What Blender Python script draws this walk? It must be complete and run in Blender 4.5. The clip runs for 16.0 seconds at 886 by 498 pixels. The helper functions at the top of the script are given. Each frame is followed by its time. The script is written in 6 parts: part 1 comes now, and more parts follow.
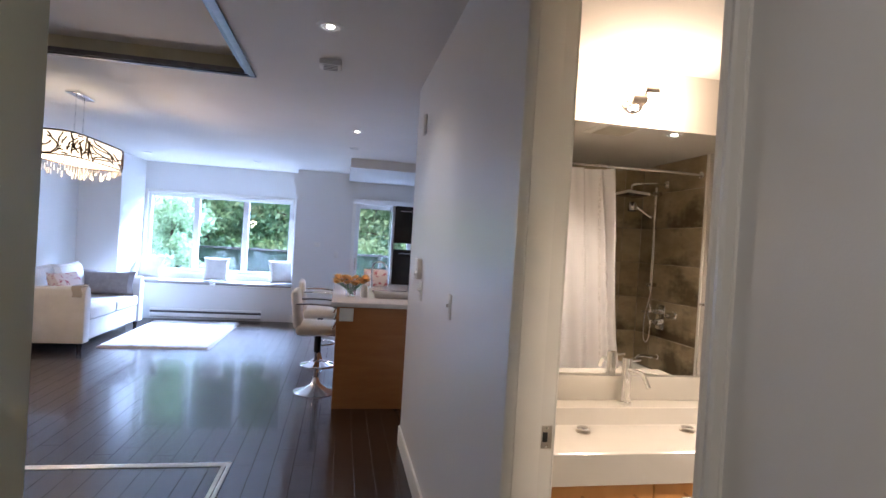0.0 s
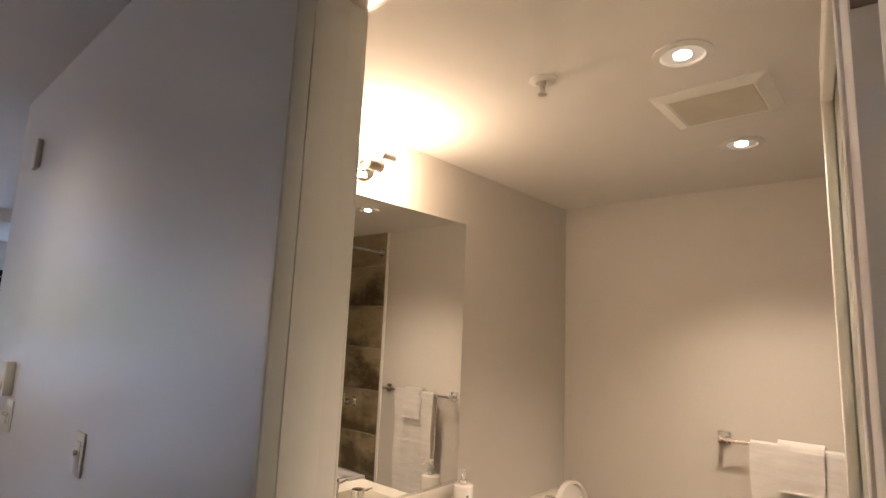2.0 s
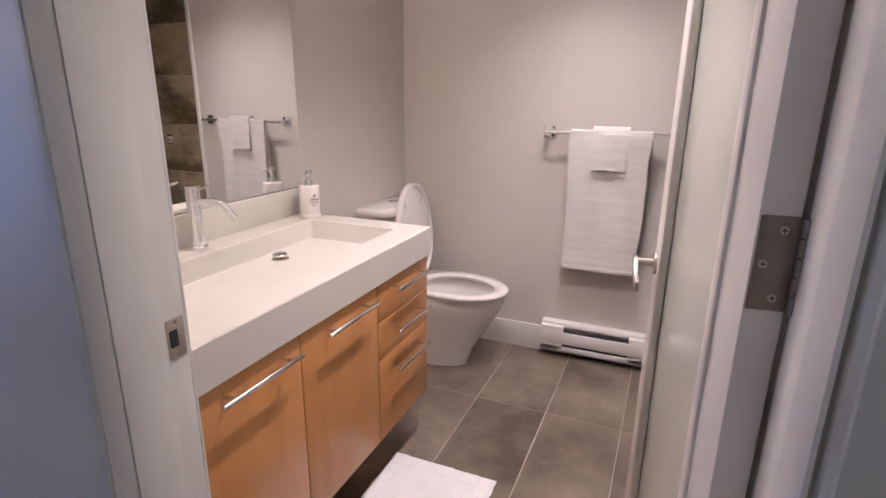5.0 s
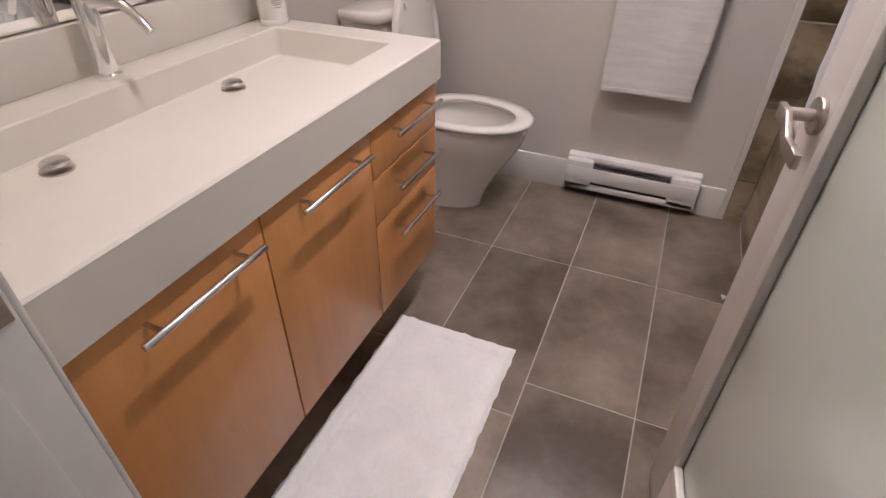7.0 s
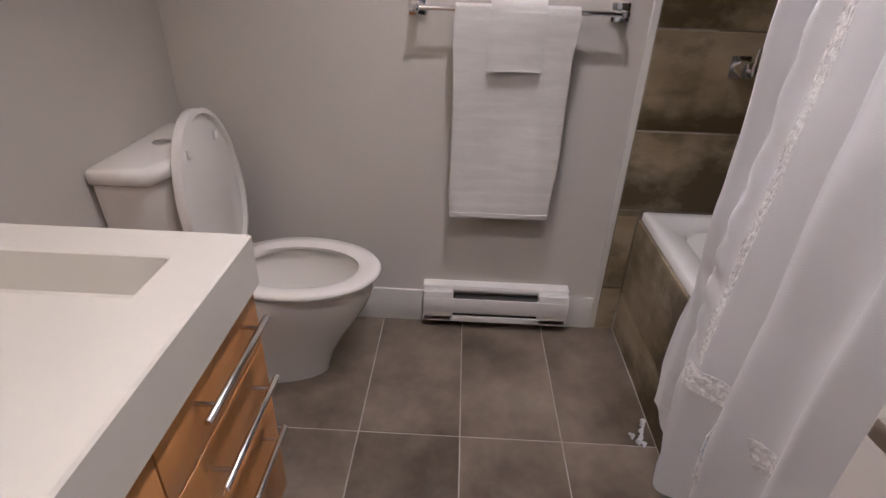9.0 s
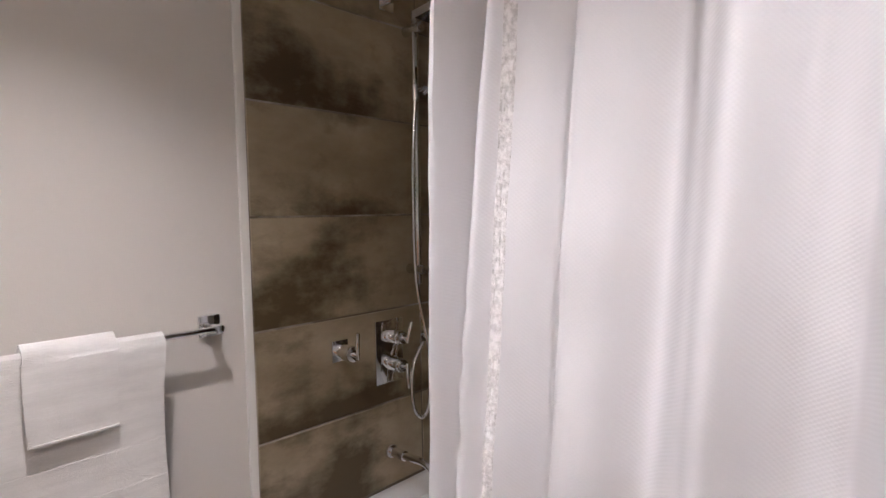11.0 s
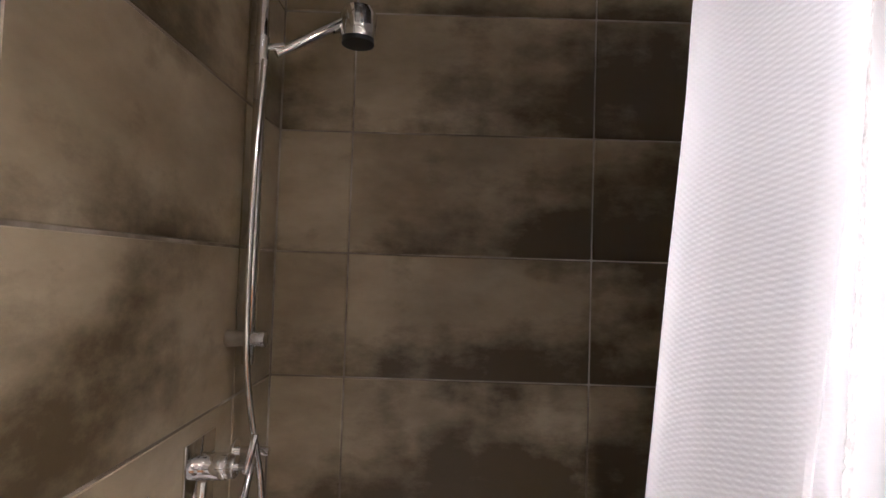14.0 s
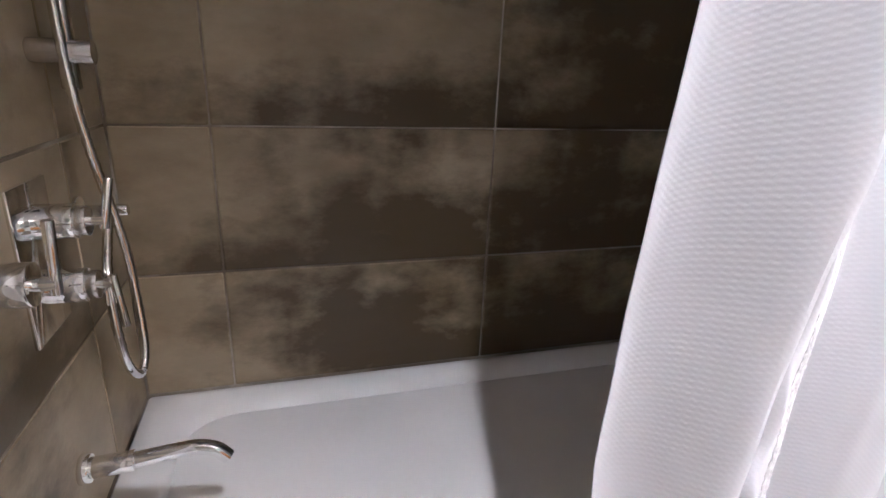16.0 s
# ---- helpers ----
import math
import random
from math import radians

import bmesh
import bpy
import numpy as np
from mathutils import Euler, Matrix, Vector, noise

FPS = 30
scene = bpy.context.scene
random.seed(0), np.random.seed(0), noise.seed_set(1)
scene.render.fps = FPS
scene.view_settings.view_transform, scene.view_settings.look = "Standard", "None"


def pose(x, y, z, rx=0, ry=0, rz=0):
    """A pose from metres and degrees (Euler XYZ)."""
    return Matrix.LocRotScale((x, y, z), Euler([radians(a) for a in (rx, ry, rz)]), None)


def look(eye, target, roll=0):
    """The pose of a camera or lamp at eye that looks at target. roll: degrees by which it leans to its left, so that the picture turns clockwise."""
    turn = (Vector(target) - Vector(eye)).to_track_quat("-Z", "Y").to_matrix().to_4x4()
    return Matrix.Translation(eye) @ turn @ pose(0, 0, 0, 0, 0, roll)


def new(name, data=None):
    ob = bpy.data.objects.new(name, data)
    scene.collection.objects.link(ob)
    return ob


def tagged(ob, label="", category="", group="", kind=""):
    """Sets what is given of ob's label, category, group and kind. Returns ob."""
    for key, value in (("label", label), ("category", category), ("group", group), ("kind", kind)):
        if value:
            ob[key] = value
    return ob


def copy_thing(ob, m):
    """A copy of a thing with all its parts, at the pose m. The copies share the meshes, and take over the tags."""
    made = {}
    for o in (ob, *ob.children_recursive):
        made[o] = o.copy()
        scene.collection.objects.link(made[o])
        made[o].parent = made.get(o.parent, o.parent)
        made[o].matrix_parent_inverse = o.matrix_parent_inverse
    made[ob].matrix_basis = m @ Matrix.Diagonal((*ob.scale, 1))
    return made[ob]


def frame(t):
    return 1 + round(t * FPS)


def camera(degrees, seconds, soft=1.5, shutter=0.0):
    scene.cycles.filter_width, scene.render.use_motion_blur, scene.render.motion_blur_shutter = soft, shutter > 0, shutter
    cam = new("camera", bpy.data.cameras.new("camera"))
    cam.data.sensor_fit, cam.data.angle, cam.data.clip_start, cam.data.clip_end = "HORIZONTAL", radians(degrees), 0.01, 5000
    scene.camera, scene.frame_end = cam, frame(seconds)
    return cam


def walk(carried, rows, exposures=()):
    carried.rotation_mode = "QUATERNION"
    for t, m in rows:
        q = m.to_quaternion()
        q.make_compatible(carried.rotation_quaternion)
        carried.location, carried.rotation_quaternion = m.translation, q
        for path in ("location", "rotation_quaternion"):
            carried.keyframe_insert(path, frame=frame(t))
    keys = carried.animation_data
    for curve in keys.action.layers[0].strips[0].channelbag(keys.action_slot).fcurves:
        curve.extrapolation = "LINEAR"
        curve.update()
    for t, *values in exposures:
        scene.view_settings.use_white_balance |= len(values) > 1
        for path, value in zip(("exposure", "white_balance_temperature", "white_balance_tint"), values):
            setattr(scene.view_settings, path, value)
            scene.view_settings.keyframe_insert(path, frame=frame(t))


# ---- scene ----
cam = camera(79.7, 16.0)
PATH = [
    (0, (0.598, 0.075, 1.485), (0.978, 2.039, 1.467), 3.5),
    (0.5, (0.569, 0.307, 1.534), (1.193, 2.205, 1.633), 3.6),
    (1, (0.589, 0.484, 1.557), (1.497, 2.259, 1.733), 3.3),
    (1.5, (0.627, 0.621, 1.566), (1.829, 2.200, 1.823), 2.5),
    (2, (0.610, 0.717, 1.577), (2.087, 2.031, 1.878), 2.4),
    (2.5, (0.606, 0.780, 1.594), (2.319, 1.761, 1.916), 1.8),
    (3, (0.620, 0.806, 1.513), (2.426, 1.600, 1.840), 1.1),
    (3.5, (0.641, 0.810, 1.462), (2.470, 1.598, 1.636), 0.8),
    (4, (0.661, 0.812, 1.437), (2.497, 1.602, 1.363), 0.7),
    (4.5, (0.673, 0.825, 1.372), (2.490, 1.600, 1.060), 0.8),
    (5, (0.680, 0.825, 1.316), (2.448, 1.579, 0.761), 0.6),
    (5.2, (0.69, 0.829, 1.293), (2.428, 1.571, 0.642), 0.5),
    (7.3, (1.166, 1.086, 1.244), (2.639, 1.705, 0.04), 0.8),
    (7.5, (1.236, 1.123, 1.256), (2.712, 1.743, 0.057), 0.8),
    (8, (1.355, 1.184, 1.274), (2.879, 1.721, 0.095), 1.1),
    (8.5, (1.45, 1.216, 1.284), (3.07, 1.545, 0.158), 1.9),
    (9, (1.572, 1.241, 1.308), (3.311, 1.287, 0.321), 1.9),
    (9.5, (1.688, 1.233, 1.361), (3.481, 0.93, 0.528), 1.6),
    (10, (1.781, 1.267, 1.376), (3.501, 0.483, 0.723), 1.5),
    (10.2, (1.8, 1.329, 1.38), (3.418, 0.308, 0.798), 0.9),
    (12.3, (2.466, 1.237, 1.499), (3.66, -0.339, 1.804), 0.8),
    (12.5, (2.563, 1.219, 1.488), (3.675, -0.412, 1.809), 0.9),
    (13, (2.74, 1.21, 1.521), (3.489, -0.623, 1.801), 2.0),
    (13.5, (2.818, 1.188, 1.478), (3.098, -0.776, 1.73), 2.5),
    (14, (2.869, 1.162, 1.396), (2.875, -0.836, 1.469), 1.8),
    (14.5, (2.896, 1.132, 1.329), (2.796, -0.852, 1.095), 1.7),
    (15, (2.932, 1.091, 1.259), (2.732, -0.834, 0.754), 1.9),
    (15.5, (2.948, 1.039, 1.234), (2.608, -0.829, 0.604), 2.3),
    (16, (2.974, 0.995, 1.24), (2.414, -0.817, 0.604), 2.4),
]

EXPO = [(0.0, 0.42, 6050, 13), (0.6, 0.25, 6700, 14), (1.4, 0.28, 7050, 14), (2.0, 0.25, 6600, 12), (2.4, 0.33, 5800, 10), (3.2, 0.22, 5350, 17), (4.0, 0.2, 5150, 20), (5.2, 0.38, 5200, 21), (7.3, -0.05, 5150, 16), (8.5, -0.25, 5050, 15), (9.5, -0.33, 5000, 14), (10.2, -0.1, 5000, 13), (12.3, 0.46, 4900, 12), (13.0, 0.66, 5000, 12), (14.0, 0.8, 4900, 12), (14.6, 0.75, 4750, 12), (15.5, 0.95, 4600, 11), (16.0, 0.9, 4650, 11)]
walk(cam, [(t, look(e, g, r)) for t, e, g, r in PATH], EXPO)

# ---- world and large lights ----
world = bpy.data.worlds.new("sky")
scene.world = world
world.use_nodes = True
wn = world.node_tree.nodes
sky = wn.new("ShaderNodeTexSky")
sky.sky_type, sky.sun_disc = 'NISHITA', False
sky.sun_elevation, sky.sun_rotation = radians(50), radians(212)
wn["Background"].inputs[1].default_value = 0.15
world.node_tree.links.new(sky.outputs[0], wn["Background"].inputs[0])
sun = new("sun", bpy.data.lights.new("sun", 'SUN'))
sun.data.energy, sun.data.angle, sun.data.color = 5.0, radians(0.5), (1.0, 0.95, 0.88)
sun.matrix_world = look((0.0, 0.0, 20.0), (6.2, 10.0, 6.0))

WARM = (1.0, 0.74, 0.52)


def lamp(name, kind, loc, energy, color=WARM, size=0.03, target=None, spot=110, blend=0.6):
    """A lamp at loc, of the place or added as fill; spots look at target."""
    data = bpy.data.lights.new(name, kind)
    data.energy, data.color = energy, color
    if kind in ('POINT', 'SPOT'):
        data.shadow_soft_size = size
    if kind == 'AREA':
        data.size = size
    if kind == 'SPOT':
        data.spot_size, data.spot_blend = radians(spot), blend
    ob = new(name, data)
    ob.matrix_world = look(loc, target) if target else pose(*loc)
    return ob


lamp("vanity_bulb_light", 'POINT', (1.715, 2.075, 2.17), 6.0, size=0.02)
lamp("vanity_bulb_light", 'POINT', (1.865, 2.075, 2.13), 6.0, size=0.02)
for n, x, y in (("downlight_bath", 1.93, 1.11), ("downlight_toilet", 2.69, 1.143)):
    lamp(n, 'SPOT', (x, y, 2.270), 69, (1.0, 0.80, 0.62), 0.020, (x, y, 0), 109, 1.0)
lamp("chandelier_light", 'POINT', (-1.70, 5.25, 1.72), 34, WARM, 0.10)
lamp("kitchen_downlight_and_fill", 'SPOT', (0.70, 5.68, 2.58), 22, WARM, 0.03, (0.70, 5.68, 0), 120)
# added out of view to warm the kitchen and its soffit
lamp("kitchen_downlight_and_fill", 'SPOT', (2.2, 5.68, 2.58), 30, WARM, 0.03, (2.2, 5.68, 0), 130)
lamp("hall_downlight_and_fill", 'SPOT', (0.48, 2.97, 2.58), 26, (1.0, 0.85, 0.70), 0.03, (0.48, 2.97, 0), 130, 1.0)
# added unseen lamp that brightens the near part of the hall
lamp("hall_downlight_and_fill", 'SPOT', (0.45, -0.10, 2.58), 32, (1.0, 0.88, 0.74), 0.03, (0.45, -0.10, 0), 150, 1.0)
# unseen area lamps outdoors, added to boost the sky light through the windows
for n, x, w, e in (("bay_window_sky_fill", -1.46, 3.4, 3300), ("garden_door_sky_fill", 1.9, 2.6, 2600)):
    o = lamp(n, 'AREA', (x, 13.3, 4.15), e, (0.44, 0.62, 1.0), w, (x, 8.0, 1.0))
    o.data.shape, o.data.size_y = 'RECTANGLE', 0.8

# ---- materials ----
def mat(name, col, rough=0.5, metal=0.0, col2=None, scale=3.0, detail=6.0, mix=(0.35, 0.65), bump=0.0, bscale=200.0,
        rvar=0.0, stretch=(1, 1, 1), coat=0.0, trans=0.0, ior=1.45, emit=None, power=0.0, rand=0.0, fine=0.0, sheen=0.0, space="Object"):
    """A procedural surface: two colours mixed by noise, a finer grain, fine relief and uneven gloss."""
    m = bpy.data.materials.new(name)
    m.use_nodes = True
    n, l = m.node_tree.nodes, m.node_tree.links
    b = n["Principled BSDF"]
    b.inputs["Roughness"].default_value, b.inputs["Metallic"].default_value = rough, metal
    b.inputs["Coat Weight"].default_value, b.inputs["Transmission Weight"].default_value = coat, trans
    b.inputs["Coat Roughness"].default_value = 0.06
    b.inputs["IOR"].default_value, b.inputs["Sheen Weight"].default_value = ior, sheen
    b.inputs["Base Color"].default_value = (*col, 1)
    tc, mp = n.new("ShaderNodeTexCoord"), n.new("ShaderNodeMapping")
    mp.inputs["Scale"].default_value = stretch
    l.new(tc.outputs[space], mp.inputs[0])
    big = n.new("ShaderNodeTexNoise")
    big.noise_dimensions = '4D'
    big.inputs["Scale"].default_value, big.inputs["Detail"].default_value = scale, detail
    big.inputs["Roughness"].default_value = 0.6
    l.new(mp.outputs[0], big.inputs["Vector"])
    info = n.new("ShaderNodeObjectInfo")
    if rand:
        w = n.new("ShaderNodeMath")
        w.operation = 'MULTIPLY'
        w.inputs[1].default_value = 30.0
        l.new(info.outputs["Random"], w.inputs[0])
        l.new(w.outputs[0], big.inputs["W"])
    colour = None
    if col2 is not None:
        ramp = n.new("ShaderNodeValToRGB")
        ramp.color_ramp.elements[0].position, ramp.color_ramp.elements[1].position = mix
        ramp.color_ramp.elements[0].color, ramp.color_ramp.elements[1].color = (*col, 1), (*col2, 1)
        l.new(big.outputs["Fac"], ramp.inputs[0])
        colour = ramp.outputs[0]
    if fine or rand:
        gr = n.new("ShaderNodeTexNoise")
        gr.inputs["Scale"].default_value, gr.inputs["Detail"].default_value = scale * 14, 4
        l.new(mp.outputs[0], gr.inputs["Vector"])
        hsv = n.new("ShaderNodeHueSaturation")
        if colour:
            l.new(colour, hsv.inputs["Color"])
        else:
            hsv.inputs["Color"].default_value = (*col, 1)
        a = n.new("ShaderNodeMath")
        a.operation = 'MULTIPLY_ADD'
        a.inputs[1].default_value, a.inputs[2].default_value = fine, 1.0 - fine / 2 - rand / 2
        l.new(gr.outputs["Fac"], a.inputs[0])
        c = n.new("ShaderNodeMath")
        c.operation = 'MULTIPLY_ADD'
        c.inputs[1].default_value = rand
        l.new(info.outputs["Random"], c.inputs[0])
        l.new(a.outputs[0], c.inputs[2])
        l.new(c.outputs[0], hsv.inputs["Value"])
        colour = hsv.outputs[0]
    if colour:
        l.new(colour, b.inputs["Base Color"])
    if rvar:
        r = n.new("ShaderNodeMapRange")
        r.inputs["To Min"].default_value, r.inputs["To Max"].default_value = max(0.02, rough - rvar), min(1, rough + rvar)
        l.new(big.outputs["Fac"], r.inputs["Value"])
        l.new(r.outputs[0], b.inputs["Roughness"])
    if bump:
        bn, bp = n.new("ShaderNodeTexNoise"), n.new("ShaderNodeBump")
        bn.inputs["Scale"].default_value, bn.inputs["Detail"].default_value = bscale, 3
        bp.inputs["Strength"].default_value, bp.inputs["Distance"].default_value = bump, 0.002
        l.new(mp.outputs[0], bn.inputs["Vector"])
        l.new(bn.outputs["Fac"], bp.inputs["Height"])
        l.new(bp.outputs[0], b.inputs["Normal"])
    if emit:
        b.inputs["Emission Color"].default_value, b.inputs["Emission Strength"].default_value = (*emit, 1), power
    return m


def nodes_of(m):
    return m.node_tree.nodes, m.node_tree.links, m.node_tree.nodes["Principled BSDF"]


WALL = mat("wall_paint", (0.63, 0.592, 0.535), 0.55, col2=(0.605, 0.567, 0.51), scale=1.2, bump=0.12, bscale=260, rvar=0.06)
HALL = mat("hall_paint", (0.68, 0.67, 0.65), 0.30, col2=(0.69, 0.68, 0.66), scale=1.2, bump=0.08, bscale=260)
# tone darker and greener than the hall walls
ENTRY = mat("entry_grey_green", (0.27, 0.295, 0.245), 0.4, col2=(0.25, 0.27, 0.225), scale=1.2, bump=0.08, bscale=260)
CEIL = mat("ceiling_paint", (0.74, 0.71, 0.67), 0.8, col2=(0.70, 0.67, 0.63), scale=1.0, bump=0.15, bscale=220)
TRIM = mat("trim_paint", (0.76, 0.74, 0.69), 0.30, col2=(0.72, 0.70, 0.65), scale=4, bump=0.05, bscale=90, rvar=0.06)
DOORP = mat("door_paint", (0.74, 0.71, 0.67), 0.32, col2=(0.70, 0.67, 0.63), scale=4, bump=0.05, bscale=90, rvar=0.06)
GROUT = mat("grout", (0.52, 0.48, 0.42), 0.9, col2=(0.36, 0.32, 0.27), scale=9, bump=0.3, bscale=300)
WGROUT = mat("wall_grout", (0.15, 0.12, 0.09), 0.9, col2=(0.52, 0.47, 0.39), scale=2.2, mix=(0.45, 0.62), bump=0.3, bscale=300)
FTILE = mat("floor_tile", (0.094, 0.072, 0.051), 0.32, col2=(0.31, 0.258, 0.195), scale=2.9, detail=10, mix=(0.36, 0.74), bump=0.12, bscale=120, rvar=0.10, rand=0.14, fine=0.16)
CHROME = mat("chrome", (0.86, 0.86, 0.86), 0.07, 1.0, bump=0.01, bscale=60)
SATIN = mat("satin_chrome", (0.88, 0.88, 0.87), 0.34, 1.0, col2=(0.82, 0.82, 0.81), scale=20)
# chrome underside, darkened in colour for the dark surroundings it mirrors
NOZZLE = mat("darkened_chrome_face", (0.30, 0.30, 0.30), 0.06, 1.0, col2=(0.17, 0.17, 0.17), scale=30)
HINGEM = mat("hinge_nickel", (0.20, 0.17, 0.14), 0.42, 0.7, col2=(0.26, 0.225, 0.19), scale=30)
NICKEL = mat("brushed_nickel", (0.55, 0.50, 0.44), 0.33, 1.0, col2=(0.50, 0.45, 0.395), scale=30, stretch=(1, 1, 8), rvar=0.06)
STEEL = mat("stainless_bar", (0.72, 0.70, 0.68), 0.24, 1.0, col2=(0.62, 0.60, 0.58), scale=40, rvar=0.05)
DARKM = mat("dark_rubber", (0.02, 0.02, 0.02), 0.5, bump=0.2, bscale=300)
BLACK = mat("black_gloss", (0.012, 0.012, 0.013), 0.12, col2=(0.02, 0.02, 0.02), scale=5, rvar=0.04)
SLOT = mat("heater_slot", (0.06, 0.055, 0.05), 0.6, bump=0.1)
SOLID = mat("solid_surface", (0.63, 0.60, 0.535), 0.15, col2=(0.61, 0.58, 0.52), scale=5, rvar=0.06, fine=0.02)
PORC = mat("porcelain", (0.77, 0.74, 0.69), 0.10, col2=(0.75, 0.72, 0.67), scale=4, coat=0.5)
TUBM = mat("tub_enamel", (0.80, 0.78, 0.76), 0.13, col2=(0.77, 0.75, 0.73), scale=4, coat=0.4)
HEATM = mat("heater_enamel", (0.78, 0.76, 0.73), 0.35, col2=(0.73, 0.71, 0.68), scale=6, rvar=0.08)
PLASTIC = mat("white_plastic", (0.74, 0.72, 0.67), 0.38, col2=(0.70, 0.68, 0.63), scale=9)
FANG = mat("fan_grille", (0.60, 0.56, 0.46), 0.5, col2=(0.55, 0.51, 0.42), scale=9)
TOWEL = mat("terry_cloth", (0.76, 0.73, 0.69), 0.95, col2=(0.66, 0.63, 0.59), scale=14, stretch=(1, 0.4, 3), bump=0.9, bscale=420, sheen=0.3, fine=0.12)
MATM = mat("bath_mat_cotton", (0.91, 0.90, 0.88), 0.95, col2=(0.84, 0.83, 0.81), scale=9, bump=1.0, bscale=330, sheen=0.3, fine=0.12)
MIRROR = mat("mirror_silver", (0.88, 0.89, 0.87), 0.015, 1.0)
BULB = mat("lamp_bulb", (1, 0.9, 0.8), 0.3, emit=(1.0, 0.80, 0.58), power=40)
POTON = mat("downlight_reflector", (0.85, 0.85, 0.85), 0.15, 1.0, emit=(1.0, 0.92, 0.82), power=0.12)
POTB = mat("downlight_bulb", (1, 1, 1), 0.3, emit=(1.0, 0.92, 0.80), power=14)
FROST = mat("frosted_glass", (0.72, 0.76, 0.68), 0.30, col2=(0.70, 0.74, 0.66), scale=2, coat=1.0)
nodes_of(FROST)[2].inputs["Coat Roughness"].default_value = 0.005
GLASS = mat("window_glass", (1, 1, 1), 0.0, trans=1.0, ior=1.45)
CERAM = mat("dispenser_ceramic", (0.80, 0.77, 0.73), 0.14, col2=(0.77, 0.74, 0.70), scale=6, coat=0.4)
PRINT = mat("label_print", (0.10, 0.09, 0.09), 0.5, col2=(0.16, 0.15, 0.14), scale=60)
# grey mottling in the colour stands for shade in the lace's eyelets
LACE = mat("lace", (0.86, 0.84, 0.83), 0.9, col2=(0.62, 0.60, 0.59), scale=95, mix=(0.42, 0.60), bump=1.0, bscale=180)
CAULK = mat("torn_caulk", (0.70, 0.70, 0.72), 0.7, col2=(0.5, 0.5, 0.52), scale=40, bump=0.5)

# honey-coloured veneer: long soft grain
WOOD = mat("maple_veneer", (0.46, 0.205, 0.058), 0.30, col2=(0.56, 0.27, 0.085), scale=2.2, stretch=(7, 7, 0.9), mix=(0.3, 0.7), rvar=0.05, bump=0.05, bscale=60, fine=0.10)
WOODH = mat("island_veneer", (0.31, 0.12, 0.036), 0.35, col2=(0.39, 0.165, 0.052), scale=2.2, stretch=(1.2, 1.2, 8), mix=(0.3, 0.7), rvar=0.05, bump=0.05, bscale=60, fine=0.10)
DFLOOR = mat("dark_plank", (0.020, 0.012, 0.009), 0.23, col2=(0.034, 0.020, 0.014), scale=3, stretch=(14, 0.9, 1), rvar=0.07, bump=0.05, bscale=40, rand=0.25, fine=0.2, coat=0.25)
STRIP = mat("brushed_strip", (0.72, 0.70, 0.66), 0.35, 0.6, col2=(0.62, 0.60, 0.57), scale=20)
FRAMEM = mat("dark_metal_trim", (0.10, 0.10, 0.11), 0.35, 0.7, col2=(0.16, 0.16, 0.17), scale=12)
CREAM = mat("cream_band", (0.62, 0.57, 0.40), 0.5, col2=(0.56, 0.51, 0.36), scale=6)

# tub wall tile: pale cloudy ground with dark rust-brown stains in uneven bands, plus some painted shade and light
TILE = mat("wall_tile", (0.395, 0.325, 0.210), 0.36, col2=(0.203, 0.156, 0.088), scale=2.6, detail=6, mix=(0.36, 0.68), bump=0.10, bscale=120, rvar=0.08, rand=0.10, fine=0.12, stretch=(1, 1, 1.9))
n_, l_, b_ = nodes_of(TILE)
tc_ = n_.new("ShaderNodeTexCoord")
mp_ = n_.new("ShaderNodeMapping")
mp_.inputs["Scale"].default_value = (1.1, 1.1, 1.9)
mp_.inputs["Location"].default_value = (3.7, 1.2, 0.4)
l_.new(n_.new("ShaderNodeNewGeometry").outputs["Position"], mp_.inputs[0])
st_ = n_.new("ShaderNodeTexNoise")
st_.inputs["Scale"].default_value, st_.inputs["Detail"].default_value, st_.inputs["Roughness"].default_value = 1.6, 10, 0.64
l_.new(mp_.outputs[0], st_.inputs["Vector"])
rp_ = n_.new("ShaderNodeValToRGB")
rp_.color_ramp.elements[0].position, rp_.color_ramp.elements[1].position = 0.445, 0.60
rp_.color_ramp.elements[0].color, rp_.color_ramp.elements[1].color = (0, 0, 0, 1), (1, 1, 1, 1)
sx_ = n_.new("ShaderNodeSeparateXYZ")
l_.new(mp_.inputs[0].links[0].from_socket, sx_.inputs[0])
# shift along x: darker towards low x
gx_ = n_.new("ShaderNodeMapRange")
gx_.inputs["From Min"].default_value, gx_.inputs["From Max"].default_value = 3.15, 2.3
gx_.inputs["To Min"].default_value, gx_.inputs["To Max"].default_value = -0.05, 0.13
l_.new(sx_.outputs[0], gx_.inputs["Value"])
sm_ = n_.new("ShaderNodeTexNoise")
sp_ = n_.new("ShaderNodeMapping")
sp_.inputs["Scale"].default_value = (11, 11, 1.3)
l_.new(mp_.inputs[0].links[0].from_socket, sp_.inputs[0])
l_.new(sp_.outputs[0], sm_.inputs["Vector"])
sm_.inputs["Scale"].default_value = 1.0
s1_ = n_.new("ShaderNodeMath")
s1_.operation = 'MULTIPLY_ADD'
s1_.inputs[1].default_value = 0.16
l_.new(sm_.outputs["Fac"], s1_.inputs[0])
# darker towards the trim: stain, plus shade of the curtain put into the colour
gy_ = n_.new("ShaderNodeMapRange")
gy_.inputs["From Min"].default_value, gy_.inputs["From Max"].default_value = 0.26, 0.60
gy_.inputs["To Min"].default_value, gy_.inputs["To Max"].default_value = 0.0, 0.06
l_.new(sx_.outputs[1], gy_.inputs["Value"])
